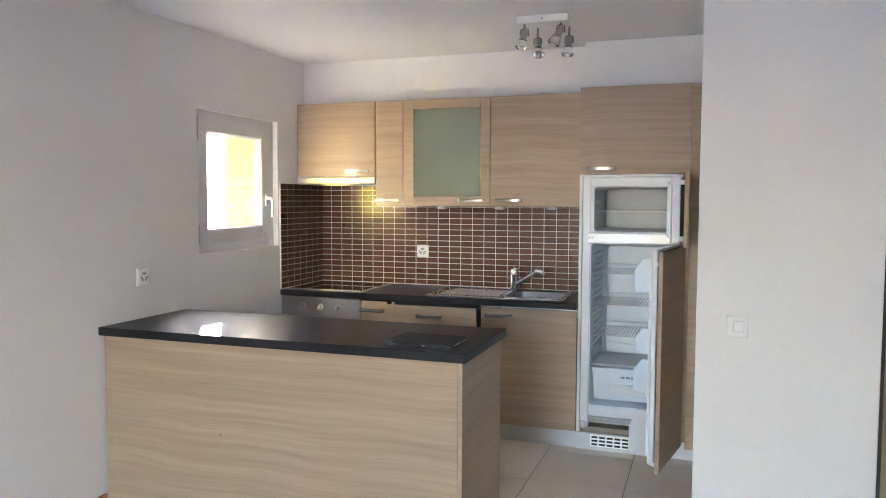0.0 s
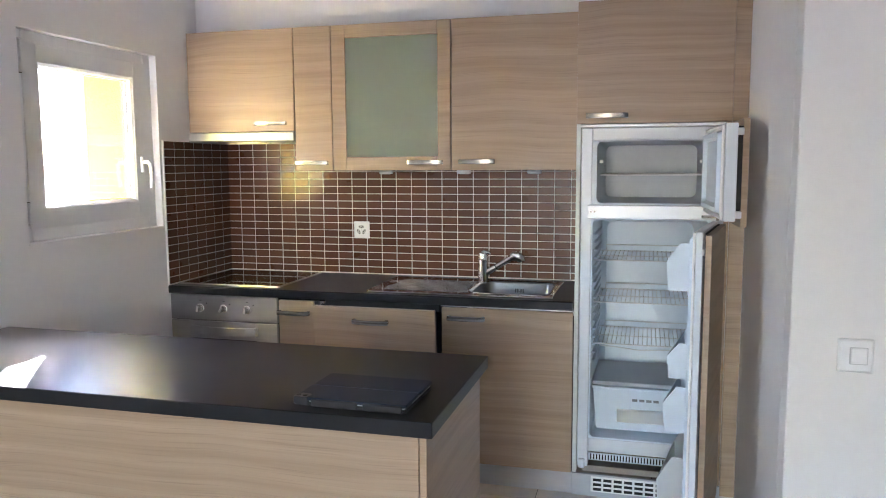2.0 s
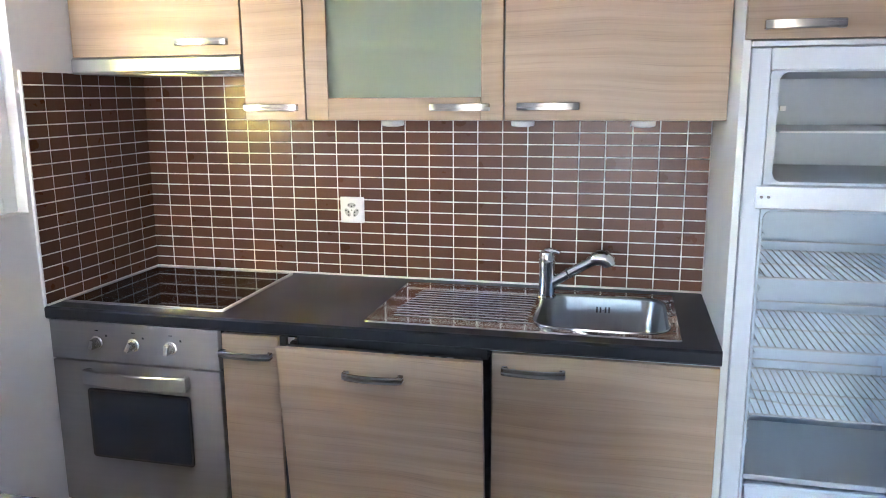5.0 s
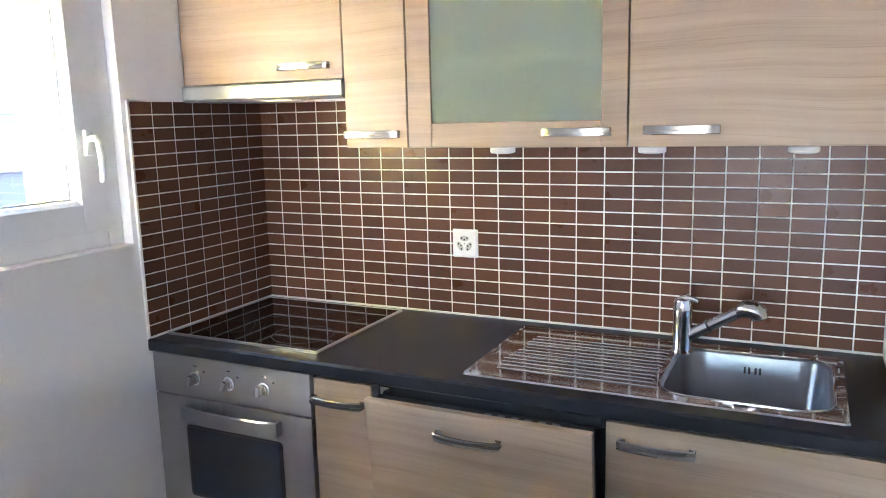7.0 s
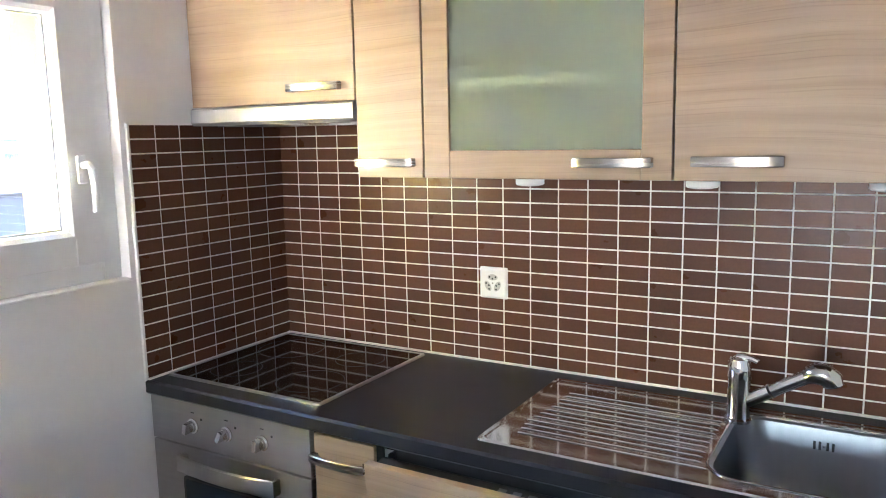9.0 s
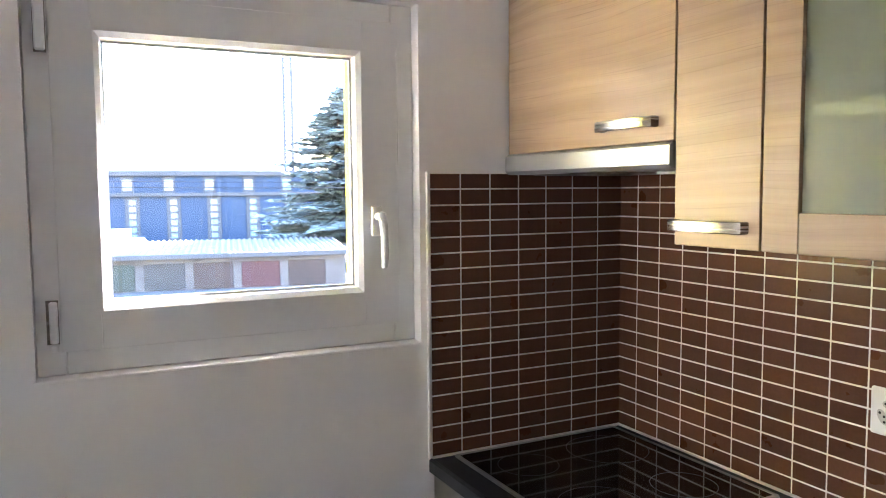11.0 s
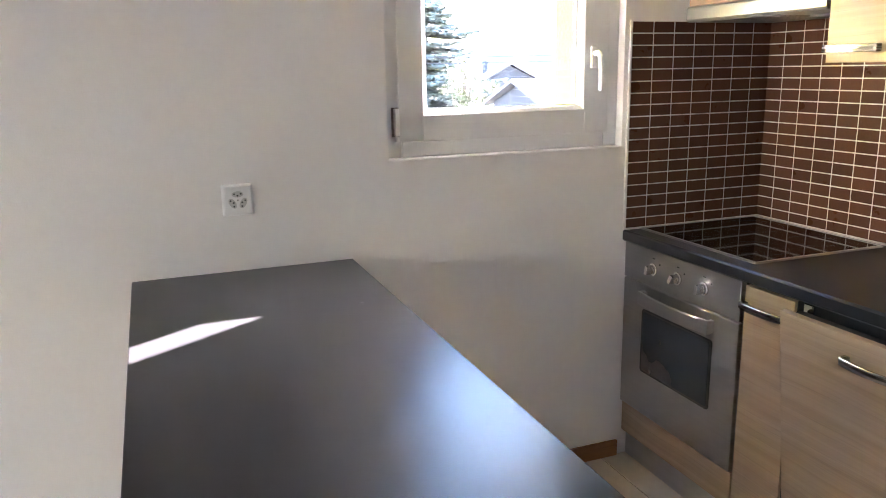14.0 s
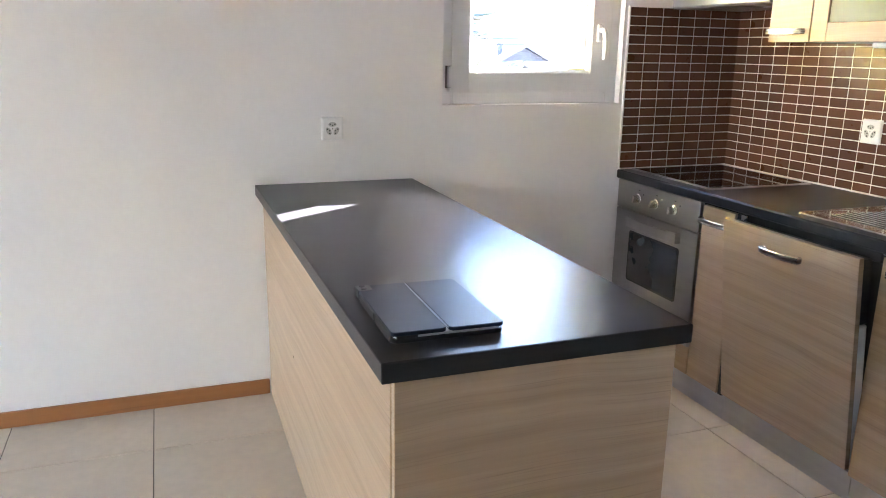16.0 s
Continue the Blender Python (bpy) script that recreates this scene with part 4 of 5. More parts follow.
part("body", moved(slab(-0.139, 0.1425, -0.104, 0.1045, 0.0077, 0.0118, 0.010), TM), TABLETEDGE, tb, "pale tablet edge", True)
part("cover_flap", moved(slab(-0.145, 0.145, -0.110, -0.004, 0.0120, 0.0190, 0.010), TM), TABLET, tb, "", True)
part("cover_flap", moved(slab(-0.145, 0.145, 0.001, 0.110, 0.0120, 0.0185, 0.010), TM), TABLET, tb, "", True)
part("cover_crease", moved(tube([(-0.143, -0.0015, 0.0174), (0.143, -0.0015, 0.0174)], 0.0014, 6), TM), mat("pale_crease", (0.16, 0.185, 0.23), 0.5), tb)
part("cover_wall", moved(box((-0.100, -0.1125, 0.0005), (0.02, -0.1045, 0.0165), 0.002), TM), BLACK, tb)
part("cover_wall", moved(box((0.035, -0.1125, 0.0005), (0.135, -0.1045, 0.0165), 0.002), TM), BLACK, tb)
part("cover_wall", moved(box((-0.1455, -0.07, 0.004), (-0.1395, 0.1, 0.0185), 0.002), TM), BLACK, tb)
part("keyboard_gap", moved(box((0.1395, -0.10, 0.0078), (0.1435, -0.06, 0.0119), 0.0), TM), BLACK, tb)
cb = part("camera_bump", moved(slab(-0.150, -0.108, -0.112, -0.080, 0.003, 0.0195, 0.009), TM), BUMPMETAL, tb, "dark metal camera bump", True)
for dx in (0.0, 0.017):
    part("lens", moved(lathe([(0.0062, 0), (0.0062, 0.0012), (0.004, 0.0014)], (-0.139 + dx, -0.098, 0.0195), 16), TM), BLACK, cb, "", True)

# ---- ceiling spots ----
SILVER = mat("satin_silver_lacquer", (0.42, 0.41, 0.39), 0.32, 0.6, var=0.05, scale=(20, 20, 20))
SDX, SDY = -0.050, 0.10
sp = thing("ceiling_spotlight", (1.93 + SDX, -1.15 + SDY, H), "white ceiling plate with four small swivelling spots", "ceiling lamp")
pl = part("plate", prism(rrect(1.805 + SDX, 2.075 + SDX, -1.255 + SDY, -1.045 + SDY, 0.006), "z", H - 0.036, H - 0.0005, 0.002), WHITE, sp)
part("screw", lathe([(0.005, 0), (0.005, 0.002), (0.003, 0.003)], (1.94 + SDX, -1.2552 + SDY, H - 0.018), 12, (0, -1, 0)), NICKEL, pl)
for x, y, drop, lx, ly in ((1.842, -1.225, 0.046, -0.012, -0.03), (1.890, -1.12, 0.075, 0.016, -0.05), (2.030, -1.215, 0.036, -0.045, -0.02), (2.054, -1.10, 0.070, -0.004, -0.03)):
    x, y = x + SDX, y + SDY
    z = H - 0.035 - drop
    s = part("spot_stem", join(tube([(x, y, H - 0.034), (x, y, z + 0.022)], 0.0052, 10), tube([(x - 0.021, y, z - 0.018), (x - 0.021, y, z + 0.016), (x, y, z + 0.024), (x + 0.021, y, z + 0.016), (x + 0.021, y, z - 0.018)], 0.0036, 8)), NICKEL, sp, "satin metal stem and yoke", True)
    w = Vector((lx, ly, -0.10)).normalized()
    at = Vector((x, y, z)) - w * 0.016
    hd = part("spot_head", lathe([(0.007, 0), (0.016, 0.004), (0.0185, 0.016), (0.0185, 0.050), (0.023, 0.058)], at, 20, w), SILVER, s, "", True)
    part("spot_glass", lathe([(0.0225, 0.0), (0.027, 0.014), (0.0325, 0.040), (0.029, 0.043)], at + w * 0.0585, 20, w), CLEAR, s, "clear glass shade", True)
    for ang in (0, math.pi):
        part("pivot", lathe([(0.004, 0), (0.004, 0.006)], Vector((x + 0.0175 * math.cos(ang), y, z)), 10, (math.cos(ang), 0, 0)), NICKEL, s)

# ---- outside ----
GZ = -4.7
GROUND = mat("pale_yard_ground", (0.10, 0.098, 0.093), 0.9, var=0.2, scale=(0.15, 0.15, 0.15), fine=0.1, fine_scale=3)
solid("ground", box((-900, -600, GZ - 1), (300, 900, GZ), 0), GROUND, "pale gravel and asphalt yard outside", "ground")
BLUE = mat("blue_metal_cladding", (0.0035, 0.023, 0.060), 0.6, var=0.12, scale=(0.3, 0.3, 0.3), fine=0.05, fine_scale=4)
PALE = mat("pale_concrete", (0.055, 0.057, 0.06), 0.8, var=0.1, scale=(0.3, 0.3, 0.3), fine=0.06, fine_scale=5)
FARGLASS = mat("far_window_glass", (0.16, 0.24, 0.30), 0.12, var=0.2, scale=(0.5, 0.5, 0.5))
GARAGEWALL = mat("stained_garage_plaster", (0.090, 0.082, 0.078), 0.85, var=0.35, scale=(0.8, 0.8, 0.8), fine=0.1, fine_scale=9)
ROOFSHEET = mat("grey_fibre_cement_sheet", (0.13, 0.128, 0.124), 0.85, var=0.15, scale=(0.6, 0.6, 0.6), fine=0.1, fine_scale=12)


def far(yaw, dist):
    """A place outside: degrees to the left of the +y way, and metres from the room."""
    a = radians(yaw)
    return Vector((1.7 - math.sin(a) * dist, -1.6 + math.cos(a) * dist, 0))


def facing(yaw, dist, turn=0.0):
    """A frame whose y axis points away from the room, standing on the ground."""
    p = far(yaw, dist)
    return Matrix.Translation((p.x, p.y, GZ)) @ Matrix.Rotation(radians(yaw + turn), 4, "Z")


# row of garages
gm = facing(79.0, 51.5, 0)
GX = 7.9
gar = thing("garage_row", gm.translation, "low row of garages with a corrugated roof", "garage")
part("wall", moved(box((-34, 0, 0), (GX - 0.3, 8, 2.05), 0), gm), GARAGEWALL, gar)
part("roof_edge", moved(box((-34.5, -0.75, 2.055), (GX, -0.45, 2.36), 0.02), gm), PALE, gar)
bmr = bmesh.new()
N = 220
rows = []
for k in range(N + 1):
    x = -34.5 + (34.5 + GX) * k / N
    z = 0.07 * (1 if k % 2 else -1)
    rows.append([bmr.verts.new((x, -0.45, 2.32 + z)), bmr.verts.new((x, 8.4, 2.70 + z)), bmr.verts.new((x, 8.4, 2.50)), bmr.verts.new((x, -0.45, 2.14))])
for a, b in zip(rows, rows[1:]):
    for q in range(4):
        bmr.faces.new((a[q], b[q], b[(q + 1) % 4], a[(q + 1) % 4]))
bmr.faces.new(rows[0][::-1])
bmr.faces.new(rows[-1])
bmesh.ops.recalc_face_normals(bmr, faces=bmr.faces[:])
part("corrugated_roof", moved(bmr, gm), ROOFSHEET, gar, "corrugated fibre cement roof")
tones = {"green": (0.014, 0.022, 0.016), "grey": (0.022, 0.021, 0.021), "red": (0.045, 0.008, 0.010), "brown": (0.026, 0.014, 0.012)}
for k, c in enumerate(("brown", "red", "brown", "grey", "green", "brown", "grey", "red", "green", "grey", "brown")):
    x = 6.25 - 3.0 * k
    nm = "garage_door_" + c
    m = bpy.data.materials[nm] if nm in bpy.data.materials else mat(nm, tones[c], 0.6, var=0.2, scale=(1, 1, 1), fine=0.1, fine_scale=10)
    part("garage_door", moved(box((x - 2.45, -0.06, 0.05), (x, 0.02, 1.72), 0.02), gm), m, gar)

# blue works building
bm_ = Matrix.Translation((0, 0, -0.4)) @ facing(81, 90, 0)
blu = thing("works_building", bm_.translation, "long blue-clad works building with window bands", "building")
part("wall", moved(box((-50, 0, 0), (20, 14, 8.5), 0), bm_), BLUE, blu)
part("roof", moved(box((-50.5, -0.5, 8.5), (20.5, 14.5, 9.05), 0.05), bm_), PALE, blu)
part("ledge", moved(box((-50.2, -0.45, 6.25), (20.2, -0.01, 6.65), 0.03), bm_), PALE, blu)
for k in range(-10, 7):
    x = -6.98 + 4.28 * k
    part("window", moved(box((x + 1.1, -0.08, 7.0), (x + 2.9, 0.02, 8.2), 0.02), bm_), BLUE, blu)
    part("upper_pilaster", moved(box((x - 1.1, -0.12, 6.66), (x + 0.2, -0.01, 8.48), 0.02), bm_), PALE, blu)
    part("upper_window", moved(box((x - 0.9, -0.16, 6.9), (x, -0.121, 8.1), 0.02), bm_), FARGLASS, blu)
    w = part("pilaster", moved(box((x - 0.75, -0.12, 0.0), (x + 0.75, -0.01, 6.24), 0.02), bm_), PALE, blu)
    for q in range(6):
        part("vent_window", moved(box((x - 0.35, -0.16, 1.6 + 0.75 * q), (x + 0.35, -0.121, 2.1 + 0.75 * q), 0), bm_), FARGLASS, w)
vn = thing("delivery_van", (bm_ @ Vector((-8.5, -8, 0))), "white box van parked before the works", "van")
part("cargo_box", moved(box((-10.2, -9.2, 0.7), (-6.6, -7.0, 3.1), 0.05), bm_), WHITE, vn)
part("cab", moved(prism([(-6.5, 0.5), (-4.8, 0.5), (-4.8, 1.3), (-5.4, 2.2), (-6.5, 2.2)], "y", -9.1, -7.1, 0.03), bm_), WHITE, vn)
for x in (-9.2, -5.6):
    part("wheel", moved(lathe([(0.40, 0), (0.40, 0.22), (0.24, 0.25)], (x, -9.15, 0.40), 16, (0, 1, 0)), bm_), BLACK, vn)

# hills in the haze
HILL = mat("hazy_hill", (0.22, 0.24, 0.27), 1.0, var=0.06, scale=(0.01, 0.01, 0.01))
hp = []
for k in range(41):
    a = 20 + 100 * k / 40
    h = 45 + 28 * math.sin(k * 0.55) + 14 * math.sin(k * 1.7 + 1)
    hp.append((far(a, 700 + 40 * math.sin(k)), max(h, 12) * (0.35 + 0.65 * k / 40)))
bmh = bmesh.new()
ra = [bmh.verts.new((p.x, p.y, GZ)) for p, h in hp]
rb = [bmh.verts.new((p.x * 1.03, p.y * 1.03, GZ + h)) for p, h in hp]
rc = [bmh.verts.new((p.x * 1.3, p.y * 1.3, GZ)) for p, h in hp]
for q in range(40):
    bmh.faces.new((ra[q], ra[q + 1], rb[q + 1], rb[q]))
    bmh.faces.new((rb[q], rb[q + 1], rc[q + 1], rc[q]))
solid("backdrop_hills", bmh, HILL, "pale hazy hills on the horizon", "hills", smooth=True)


# trees
BARK = mat("spruce_bark", (0.07, 0.05, 0.04), 0.9, var=0.3, scale=(2, 2, 8))
# blue-green needles, lightened to put the distant haze into their colour
NEEDLE = mat("haze_paled_needles", (0.13, 0.16, 0.15), 0.8, var=0.3, scale=(0.8, 0.8, 0.8), spec=0.1, rand=0.35, island=True)
LEAF = mat("yellow_green_leaves", (0.085, 0.10, 0.035), 0.6, var=0.3, scale=(1, 1, 1), rand=0.35, island=True)


def spray(verts, faces, at, way, up, size, wide):
    """One flat tuft: a folded kite of four triangles."""
    side = way.cross(up)
    if side.length < 1e-4:
        side = Vector((1, 0, 0))
    side.normalize()
    n = len(verts)
    verts += [at, at + way * size * 0.45 + side * wide - up * wide * 0.35, at + way * size, at + way * size * 0.45 - side * wide - up * wide * 0.35, at + way * size * 0.5 + up * wide * 0.25]
    faces += [(n, n + 1, n + 4), (n + 1, n + 2, n + 4), (n + 2, n + 3, n + 4), (n + 3, n, n + 4)]


def spruce(at, height, radius, seed, label):
    rng = random.Random(seed)
    t = thing("spruce_tree", at, label, "tree")
    part("trunk", tube([at + Vector((0.05 * math.sin(k), 0.05 * math.cos(k * 2), height * k / 8)) for k in range(9)], [0.30 * (1 - k / 8.6) + 0.015 for k in range(9)], 8), BARK, t)
    v, f, lv = [], [], []
    tiers = 34
    for i in range(tiers):
        s = i / (tiers - 1)
        z = height * (0.10 + 0.885 * s)
        r = radius * (1 - s) ** 0.95 * rng.uniform(0.70, 1.20) + 0.2
        for j in range(rng.randint(6, 10) if s < 0.9 else 4):
            a = rng.uniform(0, 2 * math.pi)
            ln = r * rng.uniform(0.55, 1.2)
            droop = rng.uniform(-0.22, 0.02) - 0.10 * (1 - s)
            d = Vector((math.cos(a), math.sin(a), 0))
            p0 = at + Vector((0, 0, z + rng.uniform(-0.15, 0.15)))
            lv.append((p0, p0 + d * ln + Vector((0, 0, droop * ln + 0.10 * ln))))
            m = max(5, int(ln * 12))
            for q in range(m):
                u = (q + rng.random()) / m
                p = p0 + d * ln * u + Vector((0, 0, droop * ln * u + 0.10 * ln * u * u))
                for sgn in (-1, 1):
                    b = a + sgn * rng.uniform(0.35, 1.1)
                    w = Vector((math.cos(b), math.sin(b), rng.uniform(-0.45, 0.1))).normalized()
                    spray(v, f, p, w, Vector((0, 0, 1)), rng.uniform(0.6, 1.15) * (1.1 - 0.25 * u), rng.uniform(0.14, 0.27))
    me = bpy.data.meshes.new("crown")
    me.from_pydata([tuple(p) for p in v], [], f)
    me.materials.append(NEEDLE)
    ob = new("crown", me)
    ob.parent = t
    ob.matrix_parent_inverse = Matrix.Translation(-t.location)
    part("limbs", join(*[tube([p, (p + q) / 2 + Vector((0, 0, -0.04)), q], [0.035, 0.025, 0.008], 4) for p, q in lv[::2]]), BARK, t)
    return t


tr = far(71.0, 66)
spruce(Vector((tr.x, tr.y, GZ)), 15.2, 7.9, 3, "tall dark blue-green spruce tree")


def leafy(at, height, radius, seed, label):
    rng = random.Random(seed)
    t = thing("leafy_tree", at, label, "tree")
    limbs = [tube([at, at + Vector((0, 0, height * 0.4)), at + Vector((0.1, 0.1, height * 0.75))], [0.10, 0.07, 0.03], 6)]
    v, f = [], []
    for k in range(46):
        c = at + Vector((rng.gauss(0, radius * 0.42), rng.gauss(0, radius * 0.42), height * rng.uniform(0.32, 0.98)))
        limbs.append(tube([at + Vector((0, 0, height * 0.38)), (at + Vector((0, 0, height * 0.5)) + c) / 2, c], [0.03, 0.02, 0.008], 4))
        for q in range(46):
            w = Vector((rng.gauss(0, 1), rng.gauss(0, 1), rng.gauss(0, 1))).normalized()
            spray(v, f, c + w * rng.uniform(0.05, 0.5), w, Vector((0.1, 0.2, 1)).normalized(), rng.uniform(0.12, 0.24), rng.uniform(0.04, 0.08))
    part("trunk", join(*limbs), BARK, t)
    me = bpy.data.meshes.new("crown")
    me.from_pydata([tuple(p) for p in v], [], f)
    me.materials.append(LEAF)
    ob = new("crown", me)
    ob.parent = t
    ob.matrix_parent_inverse = Matrix.Translation(-t.location)
    return t


for yaw, dist, h, r, sd in ((67.7, 58, 7.1, 1.8, 5), (66.2, 62, 5.1, 1.7, 9)):
    p = far(yaw, dist)
    leafy(Vector((p.x, p.y, GZ)), h, r, sd, "small yellow-green leafy tree beside the spruce")

# tower crane
cm = facing(74.65, 110, 4)
cr_t = thing("tower_crane", cm.translation, "slim pale tower crane", "crane")
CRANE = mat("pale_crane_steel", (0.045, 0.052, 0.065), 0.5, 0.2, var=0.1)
HT = 26.3
mast = []
for sx in (-0.55, 0.55):
    for sy in (-0.55, 0.55):
        mast.append(box((sx - 0.16, sy - 0.16, 0), (sx + 0.16, sy + 0.16, HT), 0))
for k in range(22):
    z = HT * k / 22
    mast.append(tube([(-0.55, -0.55, z), (0.55, -0.55, z + HT / 22)], 0.11, 4))
    mast.append(tube([(0.55, 0.55, z), (-0.55, 0.55, z + HT / 22)], 0.11, 4))
part("mast", moved(join(*mast), cm), CRANE, cr_t)
part("jib", moved(join(tube([(-6, 0, HT + 1.3), (6.7, 0, HT - 1.5)], 0.24, 4), tube([(-6, 0, HT + 1.3), (0, 0, HT + 1.6), (6.7, 0, HT - 1.5)], 0.13, 4), box((-6.3, -0.4, HT + 0.4), (-4.9, 0.4, HT + 1.6), 0.04)), cm), CRANE, cr_t)
part("cab", moved(box((-0.8, -0.8, HT - 0.6), (0.8, 0.8, HT + 0.6), 0.05), cm), CRANE, cr_t)

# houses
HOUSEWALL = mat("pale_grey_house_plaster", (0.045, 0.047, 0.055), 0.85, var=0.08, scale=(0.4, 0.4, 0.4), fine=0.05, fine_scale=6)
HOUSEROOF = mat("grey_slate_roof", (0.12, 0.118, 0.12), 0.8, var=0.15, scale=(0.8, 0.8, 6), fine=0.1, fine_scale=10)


def house(m, w, d, eave, ridge, label):
    h = thing("house", m.translation, label, "house")
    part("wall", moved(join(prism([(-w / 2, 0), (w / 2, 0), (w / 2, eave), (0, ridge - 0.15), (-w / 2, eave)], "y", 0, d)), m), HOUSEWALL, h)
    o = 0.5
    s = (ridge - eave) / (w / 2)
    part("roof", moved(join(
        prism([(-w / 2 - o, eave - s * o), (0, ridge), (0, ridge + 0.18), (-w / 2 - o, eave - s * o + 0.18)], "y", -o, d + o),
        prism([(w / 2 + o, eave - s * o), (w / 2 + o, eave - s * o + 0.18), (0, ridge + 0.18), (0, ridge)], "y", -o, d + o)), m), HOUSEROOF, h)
    ch = part("chimney", moved(box((-w * 0.22 - 0.3, d * 0.4, ridge - 1.6), (-w * 0.22 + 0.3, d * 0.4 + 0.6, ridge + 0.5), 0.03), m), PALE, h)
    for k in range(2):
        wd = part("window", moved(box((-w * 0.28 + k * w * 0.36, -0.06, 1.4), (-w * 0.28 + k * w * 0.36 + 1.0, 0.02, 2.6), 0.02), m), FARGLASS, h)
        part("sill", moved(box((-w * 0.28 + k * w * 0.36 - 0.08, -0.14, 1.3), (-w * 0.28 + k * w * 0.36 + 1.08, -0.01, 1.38), 0.01), m), PALE, wd)
    return h


house(facing(63.8, 45, -62), 6.4, 10, 4.1, 5.3, "grey gabled house with a slate roof")
house(facing(64.2, 95, 20), 9, 9, 4.1, 6.5, "small far gabled house")
hm = facing(67, 50, 0)
rng = random.Random(11)
hv, hf = [], []
for k in range(2600):
    c = Vector((rng.uniform(-2, 9), rng.uniform(-0.5, 0.5), rng.uniform(0.1, 1.9)))
    w = Vector((rng.gauss(0, 1), rng.gauss(0, 1), rng.gauss(0.4, 1))).normalized()
    spray(hv, hf, hm @ c, w, Vector((0.1, 0.2, 1)).normalized(), 0.22, 0.06)
hedge_me = bpy.data.meshes.new("hedge")
hedge_me.from_pydata([tuple(p) for p in hv], [], hf)
hedge_me.materials.append(LEAF)
tagged(new("hedge", hedge_me), "clipped green hedge by the yard", "hedge", kind="stuff")

# overhead wires between two poles
for zo, (ya, yb) in ((6.3, (92, 40)), (5.9, (92, 40))):
    a, b = far(ya, 60), far(yb, 60)
    w = thing("overhead_wire", (a + b) / 2 + Vector((0, 0, GZ + zo)), "thin overhead wire across the yard", "wire", "overhead wires")
    part("cable", tube([Vector((a.x + (b.x - a.x) * k / 10, a.y + (b.y - a.y) * k / 10, GZ + zo + 0.9 - 1.2 * (k / 10) * (1 - k / 10))) for k in range(11)], 0.03, 4), BLACK, w)

# ---- tiles, last ----
ft = 0.4965
tile_bm = box((-ft / 2, -ft / 2, -0.004), (ft / 2, ft / 2, 0.0), 0.0012)
tile_me = bpy.data.meshes.new("floor_tile")
tile_bm.to_mesh(tile_me)
tile_bm.free()
tile_me.materials.append(FLOOR)
for i in range(-1, 9):
    for j in range(-12, 6):
        cx, cy = 0.349 + 0.5 * i + 0.25, -2.667 + 0.5 * j + 0.25
        if cy - 0.25 > 0 or cy + 0.25 < YB:
            continue
        x0, x1, y0, y1 = max(cx - ft / 2, -0.05), min(cx + ft / 2, XR), max(cy - ft / 2, YB), min(cy + ft / 2, 0.05)
        if x1 - x0 < 0.01 or y1 - y0 < 0.01:
            continue
        if x1 - x0 > ft - 0.001 and y1 - y0 > ft - 0.001:
            ob = new("tile", tile_me)
            ob.location = (cx, cy, 0)
        else:
            ob = link("tile", box((x0, y0, -0.004), (x1, y1, 0.0), 0.0012), FLOOR)
        ob.parent = floor

PW, PH = 0.0841, 0.03966
ZT = WT + 18 * PH


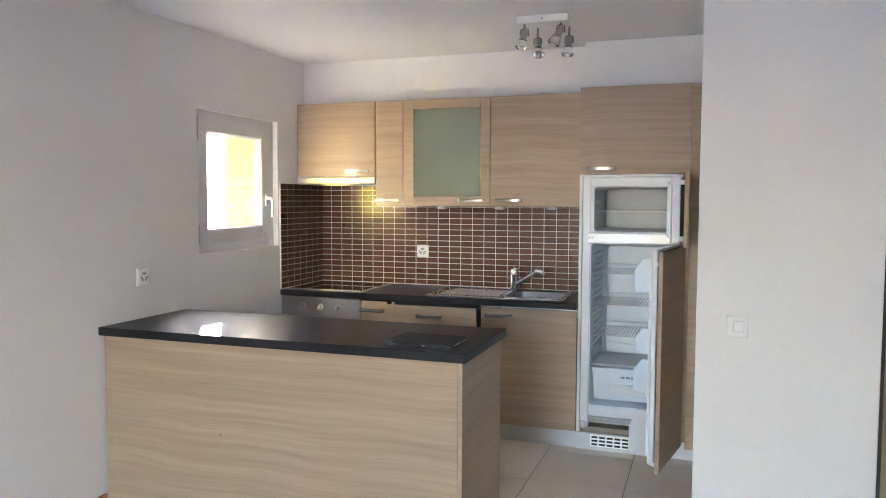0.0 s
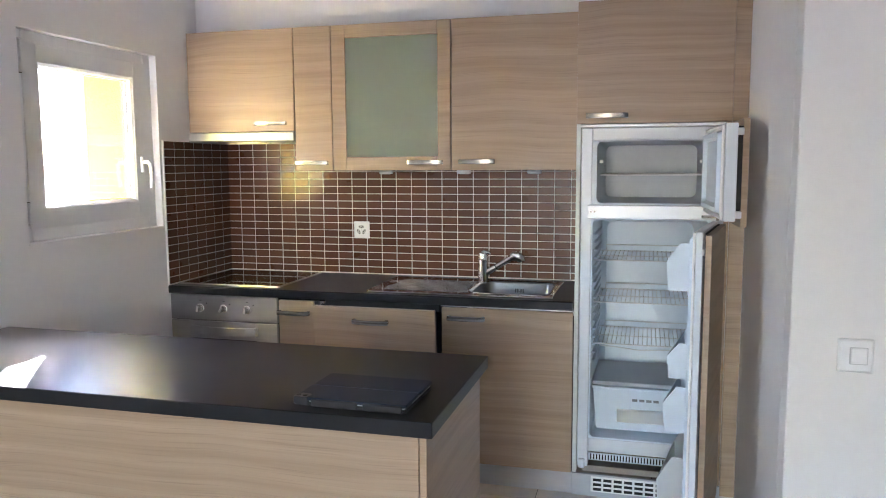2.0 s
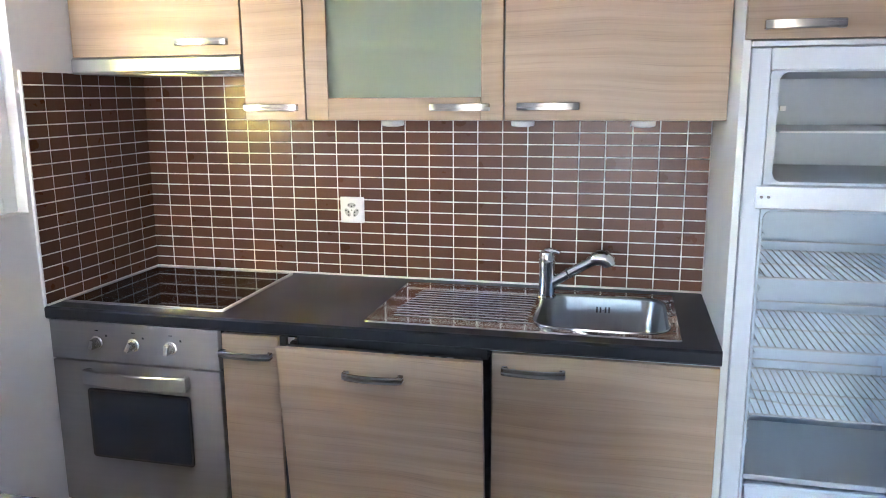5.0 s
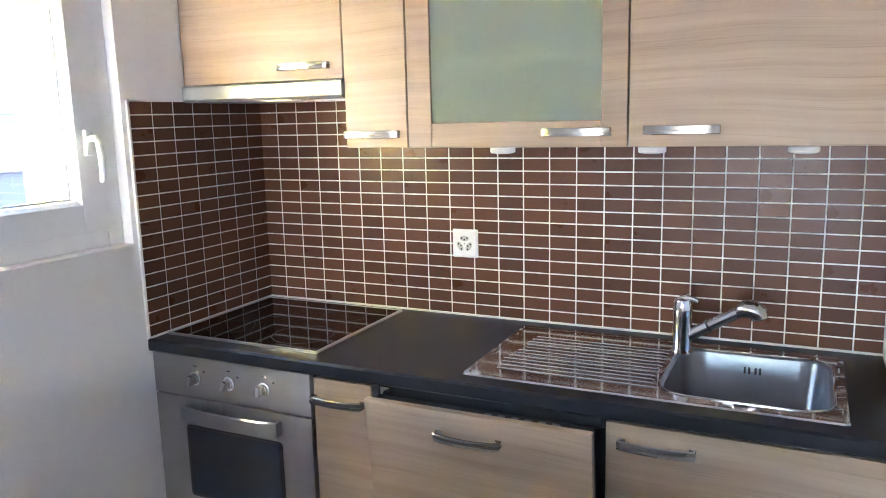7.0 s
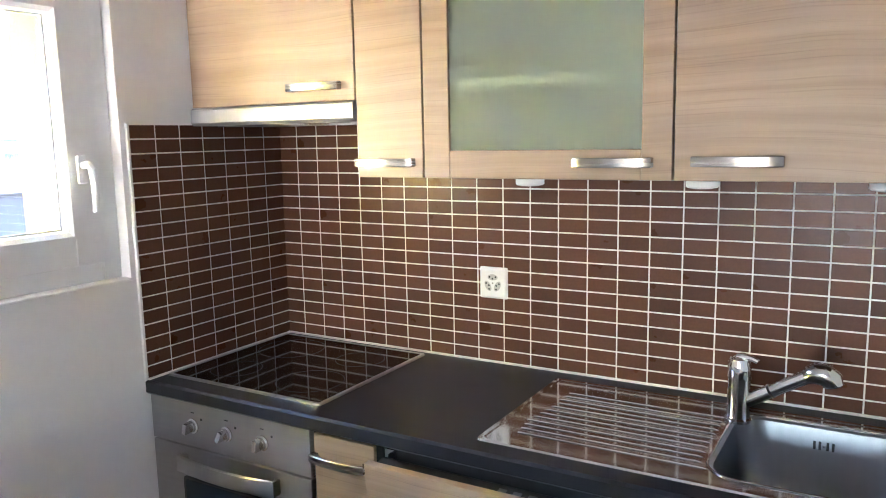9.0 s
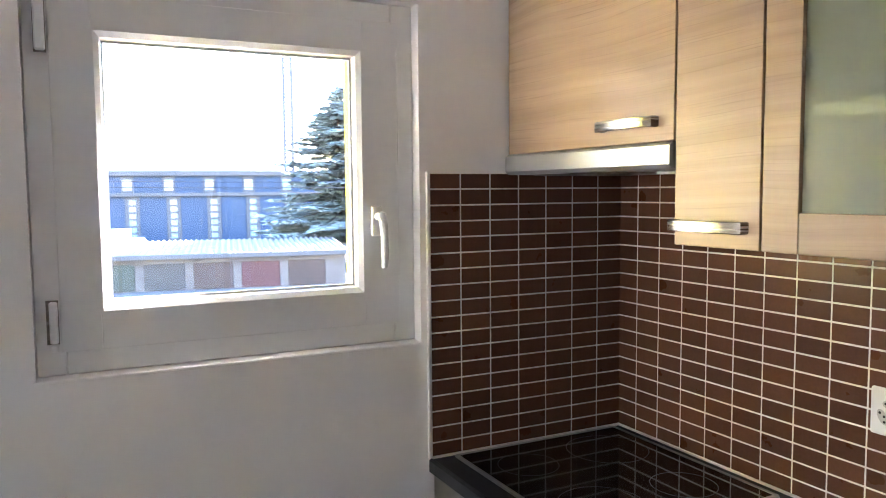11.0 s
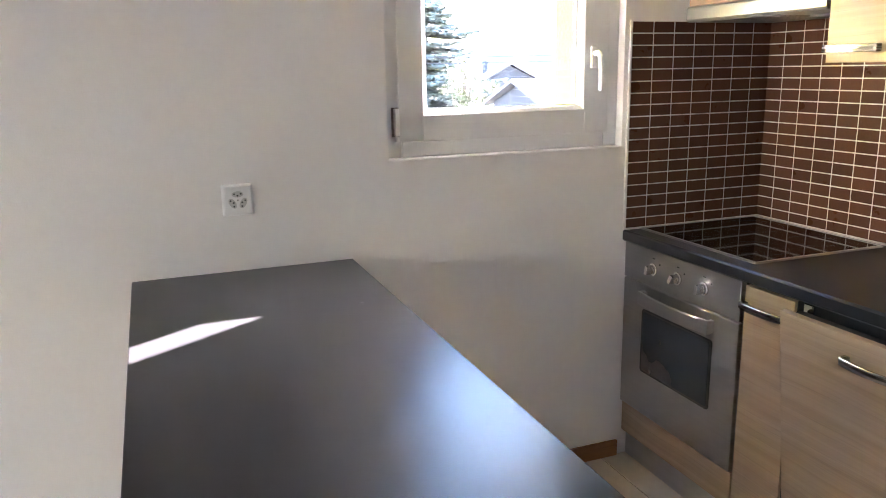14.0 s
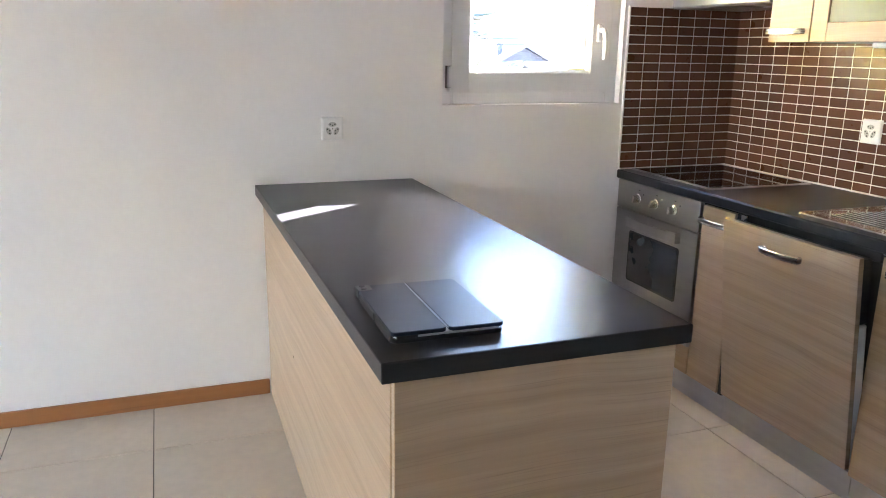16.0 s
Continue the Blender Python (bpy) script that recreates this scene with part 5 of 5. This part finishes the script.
def mosaic(parent, m, u_edges, z_edges, keep, limit):
    """Glazed tiles between the given edges, in the plane of m: the first ones single, the rest joined."""
    shared, rest, count = {}, [], 0
    cells = [(u0, u1, z0, z1) for u0, u1 in u_edges for z1, z0 in z_edges if keep(u0, u1, z0, z1)]
    for u0, u1, z0, z1 in cells:
        g = 0.0020
        w, h = u1 - u0 - 2 * g, z1 - z0 - 2 * g
        if w < 0.004 or h < 0.004:
            continue
        c = Vector(((u0 + u1) / 2, 0, (z0 + z1) / 2))
        tilt = Matrix.Rotation(random.uniform(-0.006, 0.006), 4, "X") @ Matrix.Rotation(random.uniform(-0.006, 0.006), 4, "Z")
        place = m @ Matrix.Translation(c) @ tilt
        if count < limit:
            key = (round(w, 4), round(h, 4))
            if key not in shared:
                b = box((-w / 2, -0.0013, -h / 2), (w / 2, 0.001, h / 2), 0.0007)
                shared[key] = bpy.data.meshes.new("mosaic_tile")
                b.to_mesh(shared[key])
                b.free()
                shared[key].materials.append(TILE)
            ob = new("tile", shared[key])
            ob.parent = parent
            ob.matrix_basis = place
            count += 1
        else:
            rest.append((place, w, h))
    if rest:
        vs, fs = [], []
        for place, w, h in rest:
            n = len(vs)
            e = 0.0007
            for dx, dy, dz in ((w / 2, 0.001, h / 2), (w / 2, -0.0006, h / 2), (w / 2 - e, -0.0013, h / 2 - e)):
                vs += [place @ Vector((sx * dx, dy, sz * dz)) for sx, sz in ((-1, -1), (1, -1), (1, 1), (-1, 1))]
            for k in range(2):
                for q in range(4):
                    a, b2 = n + 4 * k + q, n + 4 * k + (q + 1) % 4
                    fs.append((a, b2, b2 + 4, a + 4))
            fs.append((n + 8, n + 9, n + 10, n + 11))
        me = bpy.data.meshes.new("tiles")
        me.from_pydata([tuple(p) for p in vs], [], fs)
        me.materials.append(TILE)
        ob = new("tiles", me)
        ob["kind"] = "stuff"
        ob.parent = parent


zs = []
z = ZT
while z > WT + 0.01:
    zs.append((z, max(z - PH, WT + 0.001)))
    z -= PH
ub = [(0.0, 0.0785)]
while ub[-1][1] < 1.999:
    ub.append((ub[-1][1], min(ub[-1][1] + PW, 2.0)))
back = solid("backsplash_north", join(box((0.0, -0.0065, WT + 0.001), (2.0, -0.0005, UB + 0.02), 0), box((0.0, -0.0065, UB + 0.021), (0.598, -0.0005, ZT), 0)), GROUT, "dark brown glazed mosaic tiles with pale grout", "tiled splashback")
mosaic(back, pose(0, -0.0065, 0), ub, zs, lambda u0, u1, z0, z1: u0 < 0.60 or z0 < UB, 420)
sidep = solid("backsplash_west", box((0.0005, -0.600, WT + 0.001), (0.0065, -0.007, ZT), 0), GROUT, "dark brown glazed mosaic tiles with pale grout", "tiled splashback")
ul = [(-0.5985 + 0.0853 * k, -0.5985 + 0.0853 * (k + 1)) for k in range(7)]
mosaic(sidep, pose(0.0065, 0, 0, 0, 0, 90), ul, zs, lambda u0, u1, z0, z1: True, 300)
solid("tile_trim", box((0.0005, -0.6065, WT + 0.001), (0.010, -0.6005, ZT + 0.003), 0.001), WALL, "white plastic tile edge strip", "trim")
